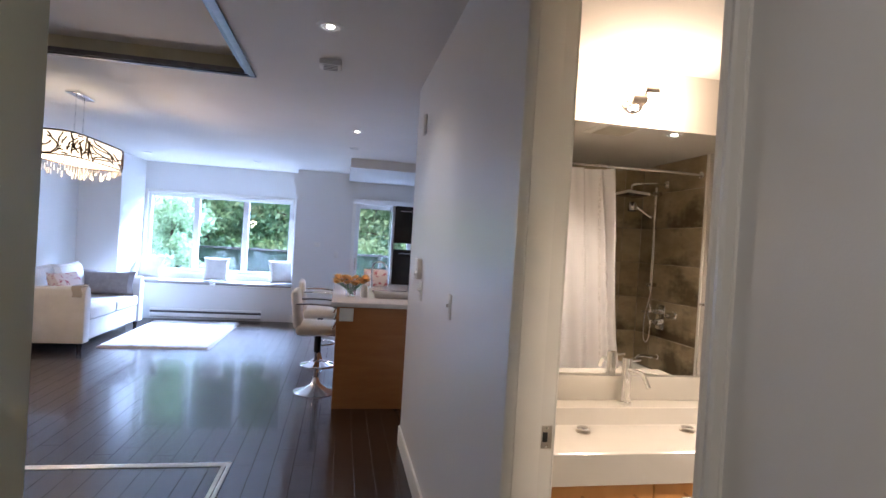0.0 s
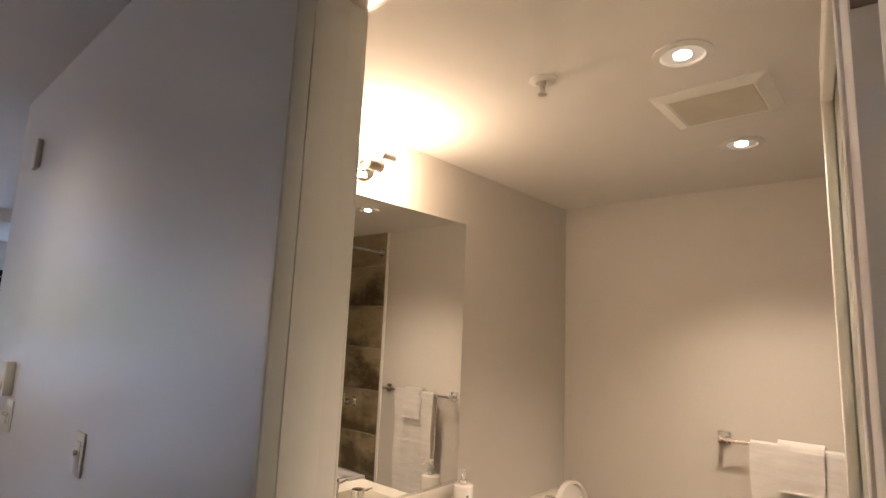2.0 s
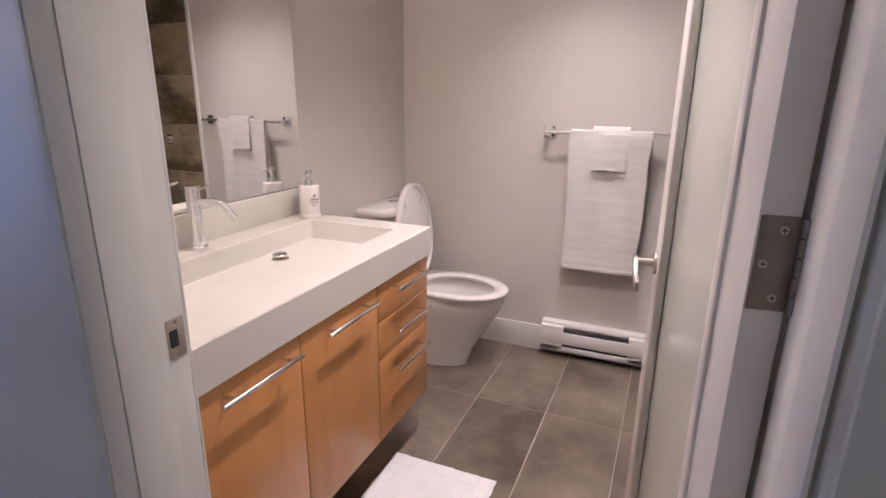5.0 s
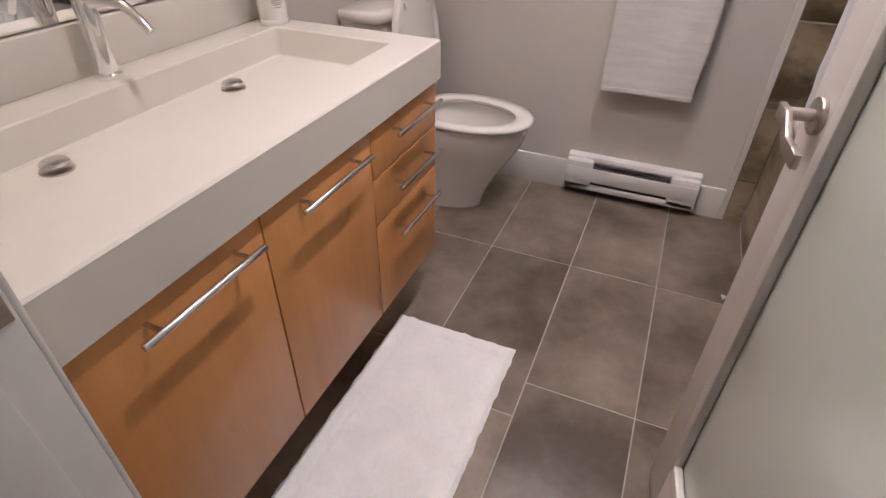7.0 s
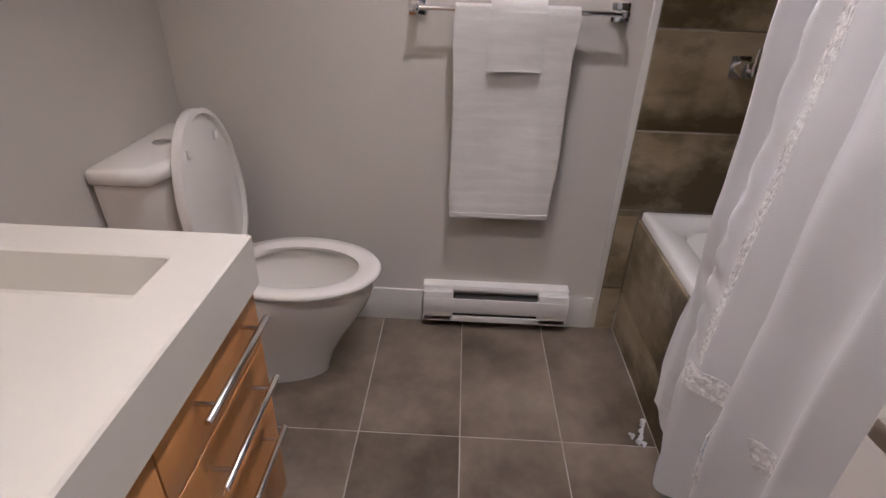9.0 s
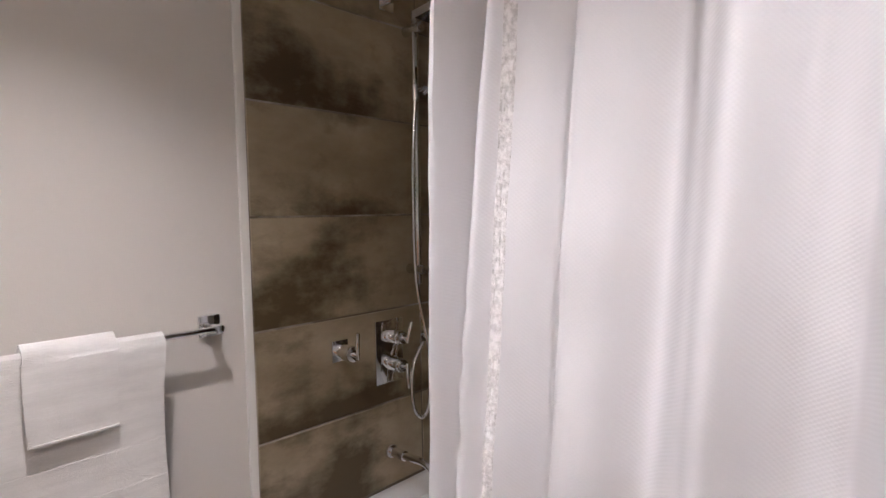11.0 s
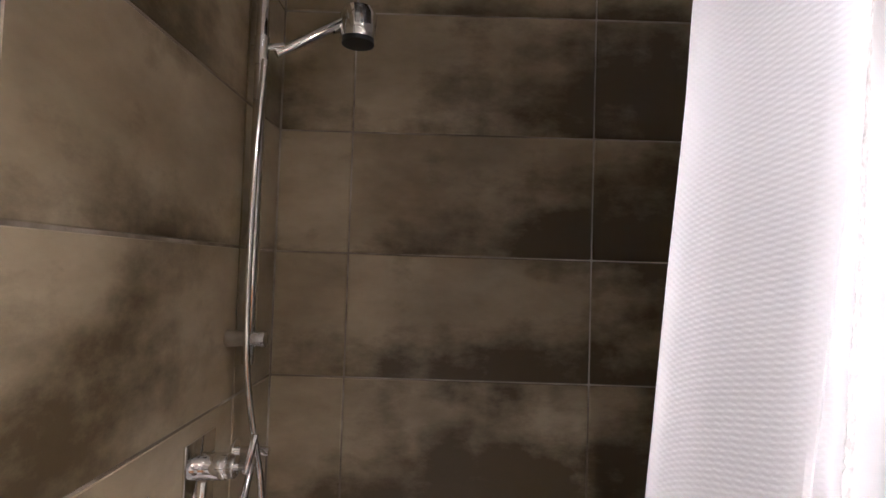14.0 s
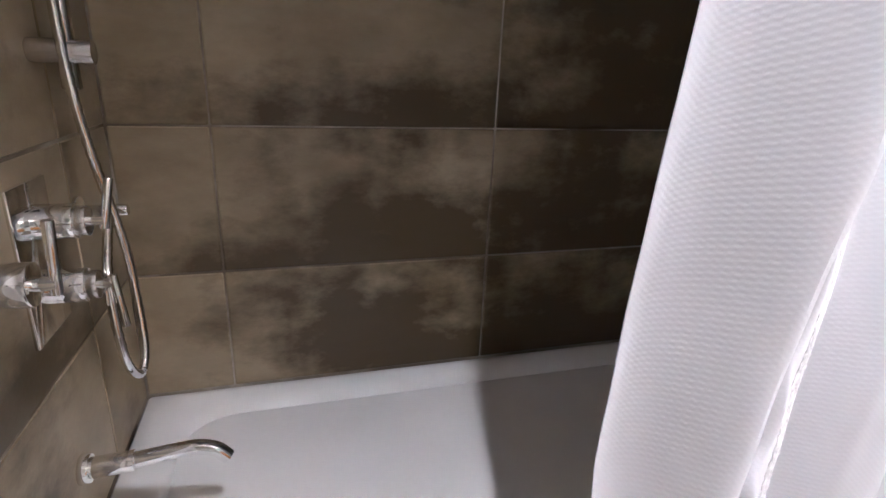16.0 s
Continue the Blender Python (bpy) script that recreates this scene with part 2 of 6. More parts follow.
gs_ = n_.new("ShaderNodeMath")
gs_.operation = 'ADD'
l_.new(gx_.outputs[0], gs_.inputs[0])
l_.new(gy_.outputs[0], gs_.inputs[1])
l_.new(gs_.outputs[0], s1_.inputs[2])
s2_ = n_.new("ShaderNodeMath")
s2_.operation = 'ADD'
l_.new(s1_.outputs[0], s2_.inputs[0])
l_.new(st_.outputs["Fac"], s2_.inputs[1])
s3_ = n_.new("ShaderNodeMath")
s3_.operation = 'SUBTRACT'
s3_.inputs[1].default_value = 0.10
# the stain gathers along the foot of each course of tiles
fz_ = n_.new("ShaderNodeMath")
fz_.operation = 'MULTIPLY_ADD'
fz_.inputs[1].default_value, fz_.inputs[2].default_value = 1 / 0.3085, -0.4985 / 0.3085 + 3.0
l_.new(sx_.outputs[2], fz_.inputs[0])
fr_ = n_.new("ShaderNodeMath")
fr_.operation = 'FRACT'
l_.new(fz_.outputs[0], fr_.inputs[0])
fm_ = n_.new("ShaderNodeMapRange")
fm_.inputs["From Min"].default_value, fm_.inputs["From Max"].default_value = 0.0, 0.7
fm_.inputs["To Min"].default_value, fm_.inputs["To Max"].default_value = 0.095, -0.02
l_.new(fr_.outputs[0], fm_.inputs["Value"])
s4_ = n_.new("ShaderNodeMath")
s4_.operation = 'ADD'
l_.new(s2_.outputs[0], s4_.inputs[0])
l_.new(fm_.outputs[0], s4_.inputs[1])
# top course less stained; extra paleness stands in for light near the ceiling
tz_ = n_.new("ShaderNodeMapRange")
tz_.inputs["From Min"].default_value, tz_.inputs["From Max"].default_value = 1.95, 2.12
tz_.inputs["To Min"].default_value, tz_.inputs["To Max"].default_value = 0.0, -0.19
l_.new(sx_.outputs[2], tz_.inputs["Value"])
s5_ = n_.new("ShaderNodeMath")
s5_.operation = 'ADD'
l_.new(s4_.outputs[0], s5_.inputs[0])
l_.new(tz_.outputs[0], s5_.inputs[1])
l_.new(s5_.outputs[0], s3_.inputs[0])
l_.new(s3_.outputs[0], rp_.inputs[0])
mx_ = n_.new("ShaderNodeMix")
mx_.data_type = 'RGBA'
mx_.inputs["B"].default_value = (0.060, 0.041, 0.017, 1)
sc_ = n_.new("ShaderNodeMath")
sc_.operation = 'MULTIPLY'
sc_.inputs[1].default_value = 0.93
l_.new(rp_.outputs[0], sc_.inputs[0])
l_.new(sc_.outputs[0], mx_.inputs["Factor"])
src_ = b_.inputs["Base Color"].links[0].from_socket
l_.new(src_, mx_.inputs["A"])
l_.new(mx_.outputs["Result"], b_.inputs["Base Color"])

# shower curtain: white cloth with a diagonal weave
CLOTH = mat("curtain_cloth", (0.80, 0.785, 0.795), 0.85, col2=(0.775, 0.76, 0.77), scale=3, sheen=0.2)
n_, l_, b_ = nodes_of(CLOTH)
tc_ = n_.new("ShaderNodeTexCoord")
mp_ = n_.new("ShaderNodeMapping")
mp_.inputs["Rotation"].default_value = (0, radians(-34), 0)
l_.new(tc_.outputs["Object"], mp_.inputs[0])
wv_ = n_.new("ShaderNodeTexWave")
wv_.bands_direction = 'Z'
wv_.inputs["Scale"].default_value, wv_.inputs["Distortion"].default_value = 64, 1.6
wv_.inputs["Detail"].default_value, wv_.inputs["Detail Scale"].default_value = 3, 4
l_.new(mp_.outputs[0], wv_.inputs["Vector"])
bp_ = n_.new("ShaderNodeBump")
bp_.inputs["Strength"].default_value, bp_.inputs["Distance"].default_value = 0.15, 0.0010
mp2_ = n_.new("ShaderNodeMapping")
mp2_.inputs["Rotation"].default_value = (0, radians(48), 0)
l_.new(tc_.outputs["Object"], mp2_.inputs[0])
wv2_ = n_.new("ShaderNodeTexWave")
wv2_.bands_direction = 'Z'
wv2_.inputs["Scale"].default_value, wv2_.inputs["Distortion"].default_value = 64, 1.6
l_.new(mp2_.outputs[0], wv2_.inputs["Vector"])
qu_ = n_.new("ShaderNodeMath")
qu_.operation = 'MULTIPLY_ADD'
qu_.inputs[1].default_value = 0.7
l_.new(wv2_.outputs["Fac"], qu_.inputs[0])
l_.new(wv_.outputs["Fac"], qu_.inputs[2])
l_.new(qu_.outputs[0], bp_.inputs["Height"])
l_.new(bp_.outputs[0], b_.inputs["Normal"])
tr_ = n_.new("ShaderNodeBsdfTranslucent")
tr_.inputs[0].default_value = (0.88, 0.87, 0.87, 1)
ms_ = n_.new("ShaderNodeMixShader")
ms_.inputs[0].default_value = 0.27
l_.new(b_.outputs[0], ms_.inputs[1])
l_.new(tr_.outputs[0], ms_.inputs[2])
l_.new(ms_.outputs[0], n_["Material Output"].inputs[0])

SOFA = mat("sofa_fabric", (0.62, 0.60, 0.57), 0.9, col2=(0.56, 0.54, 0.51), scale=6, bump=0.5, bscale=300, sheen=0.2, fine=0.1)
SOFAD = mat("sofa_end_fabric", (0.42, 0.38, 0.34), 0.9, col2=(0.36, 0.33, 0.29), scale=6, bump=0.5, bscale=300, sheen=0.2)
GREYC = mat("grey_cushion_fabric", (0.26, 0.24, 0.24), 0.95, col2=(0.21, 0.19, 0.19), scale=12, bump=0.5, bscale=300)
WHITEC = mat("white_cushion_fabric", (0.74, 0.72, 0.68), 0.95, col2=(0.66, 0.64, 0.60), scale=14, bump=0.6, bscale=260)
PINKC = mat("patterned_cushion_fabric", (0.70, 0.62, 0.60), 0.95, col2=(0.42, 0.10, 0.14), scale=16, mix=(0.52, 0.62), bump=0.4, bscale=260)
RUGM = mat("shag_rug_wool", (0.46, 0.43, 0.42), 1.0, col2=(0.36, 0.33, 0.32), scale=30, bump=1.0, bscale=120, fine=0.25)
SEATP = mat("bench_pad_fabric", (0.40, 0.38, 0.36), 0.95, col2=(0.32, 0.30, 0.29), scale=10, bump=0.4)
QUARTZ = mat("quartz_top", (0.66, 0.62, 0.58), 0.14, col2=(0.60, 0.56, 0.52), scale=40, fine=0.08)
LEATH = mat("white_leatherette", (0.72, 0.68, 0.62), 0.38, col2=(0.66, 0.62, 0.56), scale=8, bump=0.2, bscale=120)
PETAL = mat("yellow_petals", (0.80, 0.44, 0.12), 0.7, col2=(0.90, 0.62, 0.26), scale=25, rand=0.2)
LEAF = mat("leaves", (0.17, 0.33, 0.20), 0.5, col2=(0.31, 0.49, 0.31), scale=1.3, mix=(0.3, 0.7), fine=0.4)
LEAF2 = mat("pale_leaves", (0.26, 0.41, 0.22), 0.5, col2=(0.42, 0.55, 0.33), scale=1.3, mix=(0.3, 0.7), fine=0.4)
BARK = mat("bark", (0.10, 0.07, 0.05), 0.9, col2=(0.06, 0.04, 0.03), scale=12, bump=0.8, bscale=40)
GRASS = mat("ground_grass", (0.06, 0.10, 0.03), 0.95, col2=(0.10, 0.12, 0.05), scale=0.6, bump=0.8, bscale=20)
RAILM = mat("rail_paint", (0.03, 0.032, 0.03), 0.4, col2=(0.05, 0.05, 0.048), scale=10)
DECK = mat("deck_boards", (0.22, 0.18, 0.14), 0.8, col2=(0.16, 0.13, 0.10), scale=3, stretch=(1, 8, 1), bump=0.3)
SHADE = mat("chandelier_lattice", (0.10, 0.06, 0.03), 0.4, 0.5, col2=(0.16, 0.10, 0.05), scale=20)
GLOW = mat("chandelier_diffuser", (0.95, 0.9, 0.8), 0.6, emit=(1.0, 0.80, 0.56), power=1.5)
# crystals given a faint glow of their own for the lamplight they catch
CRYST = mat("crystal", (0.95, 0.90, 0.84), 0.06, trans=0.6, emit=(1.0, 0.82, 0.62), power=0.08)
# dark infill tone, with the shade on the hedge behind put into it
DARKG = mat("dark_rail_glass", (0.16, 0.22, 0.22), 0.05, trans=0.9, ior=1.45)
VINYL = mat("window_vinyl", (0.76, 0.76, 0.75), 0.35, col2=(0.72, 0.72, 0.71), scale=5)


# thin leaves let some light through
for m_ in (LEAF, LEAF2, PETAL):
    n_, l_, b_ = nodes_of(m_)
    tr_, ms_ = n_.new("ShaderNodeBsdfTranslucent"), n_.new("ShaderNodeMixShader")
    ms_.inputs[0].default_value = 0.42
    l_.new(b_.inputs["Base Color"].links[0].from_socket, tr_.inputs[0])
    l_.new(b_.outputs[0], ms_.inputs[1])
    l_.new(tr_.outputs[0], ms_.inputs[2])
    l_.new(ms_.outputs[0], n_["Material Output"].inputs[0])

# ---- shape helpers ----
ORIGIN = {}


def finish(bm, name, material, at=(0, 0, 0), sharp=35):
    """Turns a bmesh in world coordinates into a mesh about the point at, with smooth faces between sharp edges."""
    bmesh.ops.recalc_face_normals(bm, faces=bm.faces)
    for f in bm.faces:
        f.smooth = True
    for e in bm.edges:
        e.smooth = len(e.link_faces) == 2 and e.calc_face_angle(0) < radians(sharp)
    bmesh.ops.translate(bm, verts=bm.verts, vec=-Vector(at))
    me = bpy.data.meshes.new(name)
    bm.to_mesh(me)
    bm.free()
    me.materials.append(material)
    return me


def thing(name, at, label, category, group="", kind=""):
    ob = new(name)
    ob.location, ob.empty_display_size = at, 0.05
    ORIGIN[ob] = Vector(at)
    return tagged(ob, label, category, group, kind)


def part(name, bm, material, parent, label="", sharp=35):
    """Links a bmesh as one mesh object under a thing or a part."""
    at = ORIGIN[parent]
    ob = new(name, finish(bm, name, material, at, sharp))
    ob.parent = parent
    ORIGIN[ob] = at
    return tagged(ob, label)


def setting(name, bm, material, label, category="structure"):
    ob = new(name, finish(bm, name, material))
    ORIGIN[ob] = Vector((0, 0, 0))
    return tagged(ob, label, category, kind="structure")


def box(lo, hi, bevel=0.0, bm=None, seg=2):
    """A box between two corners, edges rounded by bevel; added to bm if given."""
    one = bmesh.new()
    bmesh.ops.create_cube(one, size=1)
    lo, hi = Vector(lo), Vector(hi)
    for v in one.verts:
        v.co = Vector((lo[i] + (v.co[i] + 0.5) * (hi[i] - lo[i]) for i in range(3)))
    if bevel:
        bmesh.ops.bevel(one, geom=one.edges[:], offset=bevel, segments=seg, profile=0.5, affect='EDGES')
    return join(bm, one)


def join(bm, one):
    if bm is None:
        return one
    tmp = bpy.data.meshes.new("tmp")
    one.to_mesh(tmp)
    one.free()
    bm.from_mesh(tmp)
    bpy.data.meshes.remove(tmp)
    return bm


def rod(p0, p1, r0, r1=None, seg=20, bm=None, bevel=0.0):
    """A round bar or cone from p0 to p1."""
    one = bmesh.new()
    p0, p1 = Vector(p0), Vector(p1)
    d = p1 - p0
    bmesh.ops.create_cone(one, cap_ends=True, segments=seg, radius1=r0, radius2=r0 if r1 is None else r1, depth=d.length)
    if bevel:
        rim = [e for e in one.edges if abs(e.verts[0].co.z - e.verts[1].co.z) < 1e-6]
        bmesh.ops.bevel(one, geom=rim, offset=bevel, segments=2, profile=0.5, affect='EDGES')
    m = Matrix.Translation((p0 + p1) / 2) @ d.to_track_quat('Z', 'Y').to_matrix().to_4x4()
    bmesh.ops.transform(one, matrix=m, verts=one.verts)
    return join(bm, one)


def tube(points, r, seg=14, bm=None):
    """A round tube along a smooth line of points; r may be a list."""
    one = bmesh.new()
    pts = [Vector(p) for p in points]
    rs = r if isinstance(r, (list, tuple)) else [r] * len(pts)
    rings, up = [], Vector((0.31, 0.83, 0.47))
    for i, p in enumerate(pts):
        d = (pts[min(i + 1, len(pts) - 1)] - pts[max(i - 1, 0)]).normalized()
        side = d.cross(up).normalized()
        up = side.cross(d).normalized()
        rings.append([one.verts.new(p + rs[i] * (math.cos(a) * side + math.sin(a) * up)) for a in (2 * math.pi * k / seg for k in range(seg))])
    for a, b in zip(rings, rings[1:]):
        for k in range(seg):
            one.faces.new((a[k], a[(k + 1) % seg], b[(k + 1) % seg], b[k]))
    one.faces.new(rings[0])
    one.faces.new(rings[-1])
    return join(bm, one)


def curve(points, steps=10):
    """Points on a Catmull-Rom line through the given ones."""
    p = [Vector(points[0])] + [Vector(q) for q in points] + [Vector(points[-1])]
    out = []
    for i in range(1, len(p) - 2):
        for k in range(steps):
            t = k / steps
            out.append(0.5 * (2 * p[i] + (p[i + 1] - p[i - 1]) * t + (2 * p[i - 1] - 5 * p[i] + 4 * p[i + 1] - p[i + 2]) * t * t + (3 * p[i] - p[i - 1] - 3 * p[i + 1] + p[i + 2]) * t ** 3))
    return out + [p[-2]]


def lathe(profile, at, seg=28, bm=None, axis='Z'):
    """Turns a profile of (radius, height) about an axis through at."""
    one = bmesh.new()
    rings = []
    for r, h in profile:
        rings.append([one.verts.new((r * math.cos(a), r * math.sin(a), h)) for a in (2 * math.pi * k / seg for k in range(seg))])
    for a, b in zip(rings, rings[1:]):
        for k in range(seg):
            one.faces.new((a[k], a[(k + 1) % seg], b[(k + 1) % seg], b[k]))
    one.faces.new(rings[0])
    one.faces.new(rings[-1])
    turn = {'Z': Matrix(), 'X': Matrix.Rotation(radians(90), 4, 'Y'), 'Y': Matrix.Rotation(radians(-90), 4, 'X')}[axis]
    bmesh.ops.transform(one, matrix=Matrix.Translation(at) @ turn, verts=one.verts)
    return join(bm, one)


def loft(rings, bm=None, caps=True):
    """Skins a list of closed rings of points of equal count."""
    one = bmesh.new()
    vs = [[one.verts.new(p) for p in ring] for ring in rings]
    c = len(vs[0])
    for a, b in zip(vs, vs[1:]):
        for k in range(c):
            one.faces.new((a[k], a[(k + 1) % c], b[(k + 1) % c], b[k]))
    if caps:
        one.faces.new(vs[0])
        one.faces.new(vs[-1])
    return join(bm, one)


def sheet(nu, nv, fn, bm=None):
    """A grid of (nu + 1) x (nv + 1) points fn(u, v), u and v from 0 to 1."""
    one = bmesh.new()
    vs = [[one.verts.new(fn(i / nu, j / nv)) for j in range(nv + 1)] for i in range(nu + 1)]
    for i in range(nu):
        for j in range(nv):
            one.faces.new((vs[i][j], vs[i + 1][j], vs[i + 1][j + 1], vs[i][j + 1]))
    return join(bm, one)


def thicken(ob, depth, smooth=0):
    m = ob.modifiers.new("thickness", 'SOLIDIFY')
    m.thickness, m.offset = depth, 0
    return ob


def cushion(size, depth, at, turn, n=12, puff=1.0):
    """A soft square cushion with pinched corners."""
    def face(s):
        def fn(u, v):
            x, y = 2 * u - 1, 2 * v - 1
            h = (max(0.0, 1 - x ** 4) * max(0.0, 1 - y ** 4)) ** 0.45
            pinch = 1 - 0.10 * (x * x * (1 - y * y) + y * y * (1 - x * x))
            return (size[0] / 2 * x * pinch, s * (0.004 + depth / 2 * h * puff), size[1] / 2 * y * pinch)
        return fn
    bm = sheet(n, n, face(1))
    sheet(n, n, face(-1), bm)
    bmesh.ops.remove_doubles(bm, verts=bm.verts, dist=0.009)
    bmesh.ops.transform(bm, matrix=pose(*at, *turn), verts=bm.verts)
    return bm


def pieces(name, parent, spots, size, material, gap=0.003, bevel=0.0025, thin=2):
    """Tiles or boards: each (centre, half sizes) an object of its own, alike ones on one mesh. thin: the axis of thickness."""
    meshes = {}
    for c, h in spots:
        key = tuple(round(v, 4) for v in h)
        if key not in meshes:
            bm = box([-v for v in h], h)
            if bevel:
                bmesh.ops.bevel(bm, geom=bm.edges[:], offset=bevel, segments=1, profile=0.5, affect='EDGES')
            for f in bm.faces:
                f.smooth = False
            me = bpy.data.meshes.new(name)
            bm.to_mesh(me)
            bm.free()
            me.materials.append(material)
            meshes[key] = me
        ob = new(name, meshes[key])
        ob.parent = parent
        ob.location = Vector(c) - ORIGIN[parent]

# ---- the setting: bathroom, hall, living room ----
HX0, HX1 = 1.108, 1.222            # the wall between hall and bathroom
XF, YB, YM = 3.305, -0.168, 2.18  # far wall, tub wall, mirror wall
ZB, ZH = 2.29, 2.60               # ceilings of bathroom and hall
D0, D1, DZ = 0.706, 1.496, 2.20    # the bathroom's door opening
DC = 0.7210                       # face of the stop and casing on the hinge side
HE = 3.95                         # end of the hall wall

bm = box((HX0, -1.5, 0), (HX1, D0 - 0.021, ZH))
box((HX0, D1 + 0.021, 0), (HX1, HE, ZH), bm=bm)
box((HX0, D0 - 0.021, DZ + 0.021), (HX1, D1 + 0.021, ZH), bm=bm)
hall_wall = setting("wall_hall", bm, HALL, "off-white satin painted hall wall with a door opening", "wall")
liner = box((HX1 + 0.0005, 0.60, 0.0), (HX1 + 0.004, D0 - 0.02, ZB))
box((HX1 + 0.0005, D1 + 0.02, 0), (HX1 + 0.004, YM, ZB), bm=liner)
box((HX1 + 0.0005, D0 - 0.02, DZ + 0.03), (HX1 + 0.004, D1 + 0.02, ZB), bm=liner)
setting("wall_bath_entry", liner, WALL, "warm off-white bathroom wall beside the door", "wall")
setting("wall_bath_far", box((XF, YB - 0.13, 0), (XF + 0.12, YM + 0.12, ZB + 0.1)), WALL, "warm off-white painted bathroom wall behind the towel bar", "wall")
setting("wall_bath_mirror", box((HX1, YM, 0), (XF, YM + 0.12, ZB + 0.1)), WALL, "warm off-white painted wall behind vanity and toilet", "wall")
tub_wall = setting("wall_tub_back", box((1.66, YB - 0.13, 0), (XF, YB - 0.0025, ZB + 0.1)), WGROUT, "brown stained tile wall behind the bathtub", "wall")
setting("wall_tub_end", box((HX1 + 0.004, YB, 0), (1.78, 0.60, ZB)), WALL, "off-white wall closing the bathtub alcove", "wall")
tap_wall = setting("wall_tub_taps", box((XF - 0.0092, YB, 0), (XF + 0.001, 0.672, ZB)), WGROUT, "brown stained tile wall with the shower taps", "wall")
setting("ceiling_bath", box((HX1, YB - 0.13, ZB), (XF, YM, ZB + 0.1)), CEIL, "flat off-white bathroom ceiling", "ceiling")
bath_floor = setting("floor_bath", box((HX0 + 0.06, YB, -0.1), (XF, YM, -0.0016)), GROUT, "grey-brown stone-look tile floor with pale grout", "floor")
setting("tile_edge_trim", box((XF - 0.010, 0.672, 0.0), (XF + 0.001, 0.694, ZB), 0.002), TRIM, "cream painted strip edging the wall tiles", "trim")
# skirting of the bathroom
bm = box((XF - 0.013, 0.694, -0.006), (XF, 0.80, 0.14), 0.003)
box((XF - 0.013, 1.356, -0.006), (XF, YM, 0.14), 0.003, bm)
box((2.385, YM - 0.013, -0.006), (XF - 0.013, YM, 0.14), 0.003, bm)
setting("baseboard_bath", bm, TRIM, "plain white painted bathroom baseboard", "baseboard")

# door jamb, stops and casings
bm = box((HX0 - 0.0045, D0 - 0.022, 0), (HX1 + 0.0135, D0, DZ), 0.002)
box((HX0 - 0.0045, D1, 0), (HX1 + 0.0045, D1 + 0.022, DZ), 0.002, bm)
box((HX0 - 0.0045, D0 - 0.022, DZ), (HX1 + 0.0045, D1 + 0.022, DZ + 0.022), 0.002, bm)
setting("door_jamb", bm, TRIM, "white painted door jamb", "door frame")
# shallow stops that the closed door meets
bm = box((HX0 + 0.001, D1 - 0.0035, 0), (1.186, D1 + 0.002, DZ), 0.0015)
box((HX0 - 0.004, D0 - 0.002, 0), (1.135, DC, DZ), 0.0015, bm)
box((HX0 + 0.001, DC, DZ - 0.0035), (1.186, D1 - 0.0035, DZ + 0.002), 0.0015, bm)
setting("door_stop", bm, TRIM, "shallow white painted door stop round the jamb", "door frame")


def slim_casing():
    """Splayed slim moulding round the opening: a sloped face, a groove and an outer bead."""
    prof = [(-0.006, 0.0005), (-0.024, 0.012), (-0.022, 0.0165), (-0.014, 0.0185), (-0.014, 0.0215), (-0.021, 0.0235), (-0.022, 0.030), (-0.018, 0.034), (0.0, 0.034), (0.0, 0.0005)]
    b = None
    for y, k in ((D1, 1), (DC, -1)):
        b = loft([[(HX0 + px, y + k * py, z + (py if z else 0)) for px, py in prof] for z in (0.0, DZ)], b)
    return loft([[(HX0 + px, y + k * py, DZ + py) for px, py in prof] for y, k in ((DC, -1), (D1, 1))], b)


setting("door_casing_hall", slim_casing(), TRIM, "slim splayed white painted moulding round the door on the hall side", "trim")
b = None
for y0, y1 in ((D1 + 0.001, D1 + 0.060), (D0 - 0.060, D0 - 0.0225)):
    b = box((HX1 + 0.0045, y0, 0), (HX1 + 0.0115, y1, DZ + 0.001), 0.002, b)
b = box((HX1 + 0.0045, D0 - 0.060, DZ + 0.001), (HX1 + 0.0115, D1 + 0.060, DZ + 0.060), 0.002, b)
setting("door_casing_bath", b, TRIM, "white painted door casing on the bathroom side", "trim")

# big room
floor = setting("floor", box((-3.3, -1.6, -0.12), (HX0 + 0.06, 9.95, -0.012)), DFLOOR, "glossy dark brown plank floor", "floor")
bm = box((HX0 + 0.06, HE, -0.12), (4.2, 9.45, -0.012))
kitchen_floor = setting("floor_kitchen", bm, DFLOOR, "glossy dark brown plank floor in the kitchen", "floor")
bm = box((-3.3, -1.6, ZH), (-2.3, 9.98, ZH + 0.15))
box((-2.3, -1.6, ZH), (HX0, 1.5, ZH + 0.15), bm=bm)
box((-2.3, 4.04, ZH), (HX0, 9.98, ZH + 0.15), bm=bm)
box((-0.105, 1.5, ZH), (HX0, 4.04, ZH + 0.15), bm=bm)
box((-2.3, 1.5, ZH + 0.11), (-0.105, 4.04, ZH + 0.15), bm=bm)
box((HX0, HE, ZH), (4.2, 9.98, ZH + 0.15), bm=bm)
box((HX0, -1.6, ZH), (4.2, HE, ZH + 0.15), bm=bm)
setting("ceiling", bm, CEIL, "flat white ceiling with a recessed tray", "ceiling")
setting("wall_left", box((-3.42, -1.6, 0), (-3.3, 9.98, ZH)), HALL, "white painted living room wall", "wall")
setting("wall_rear", box((-3.3, -1.72, 0), (HX0, -1.6, ZH)), HALL, "white painted wall at the entry", "wall")
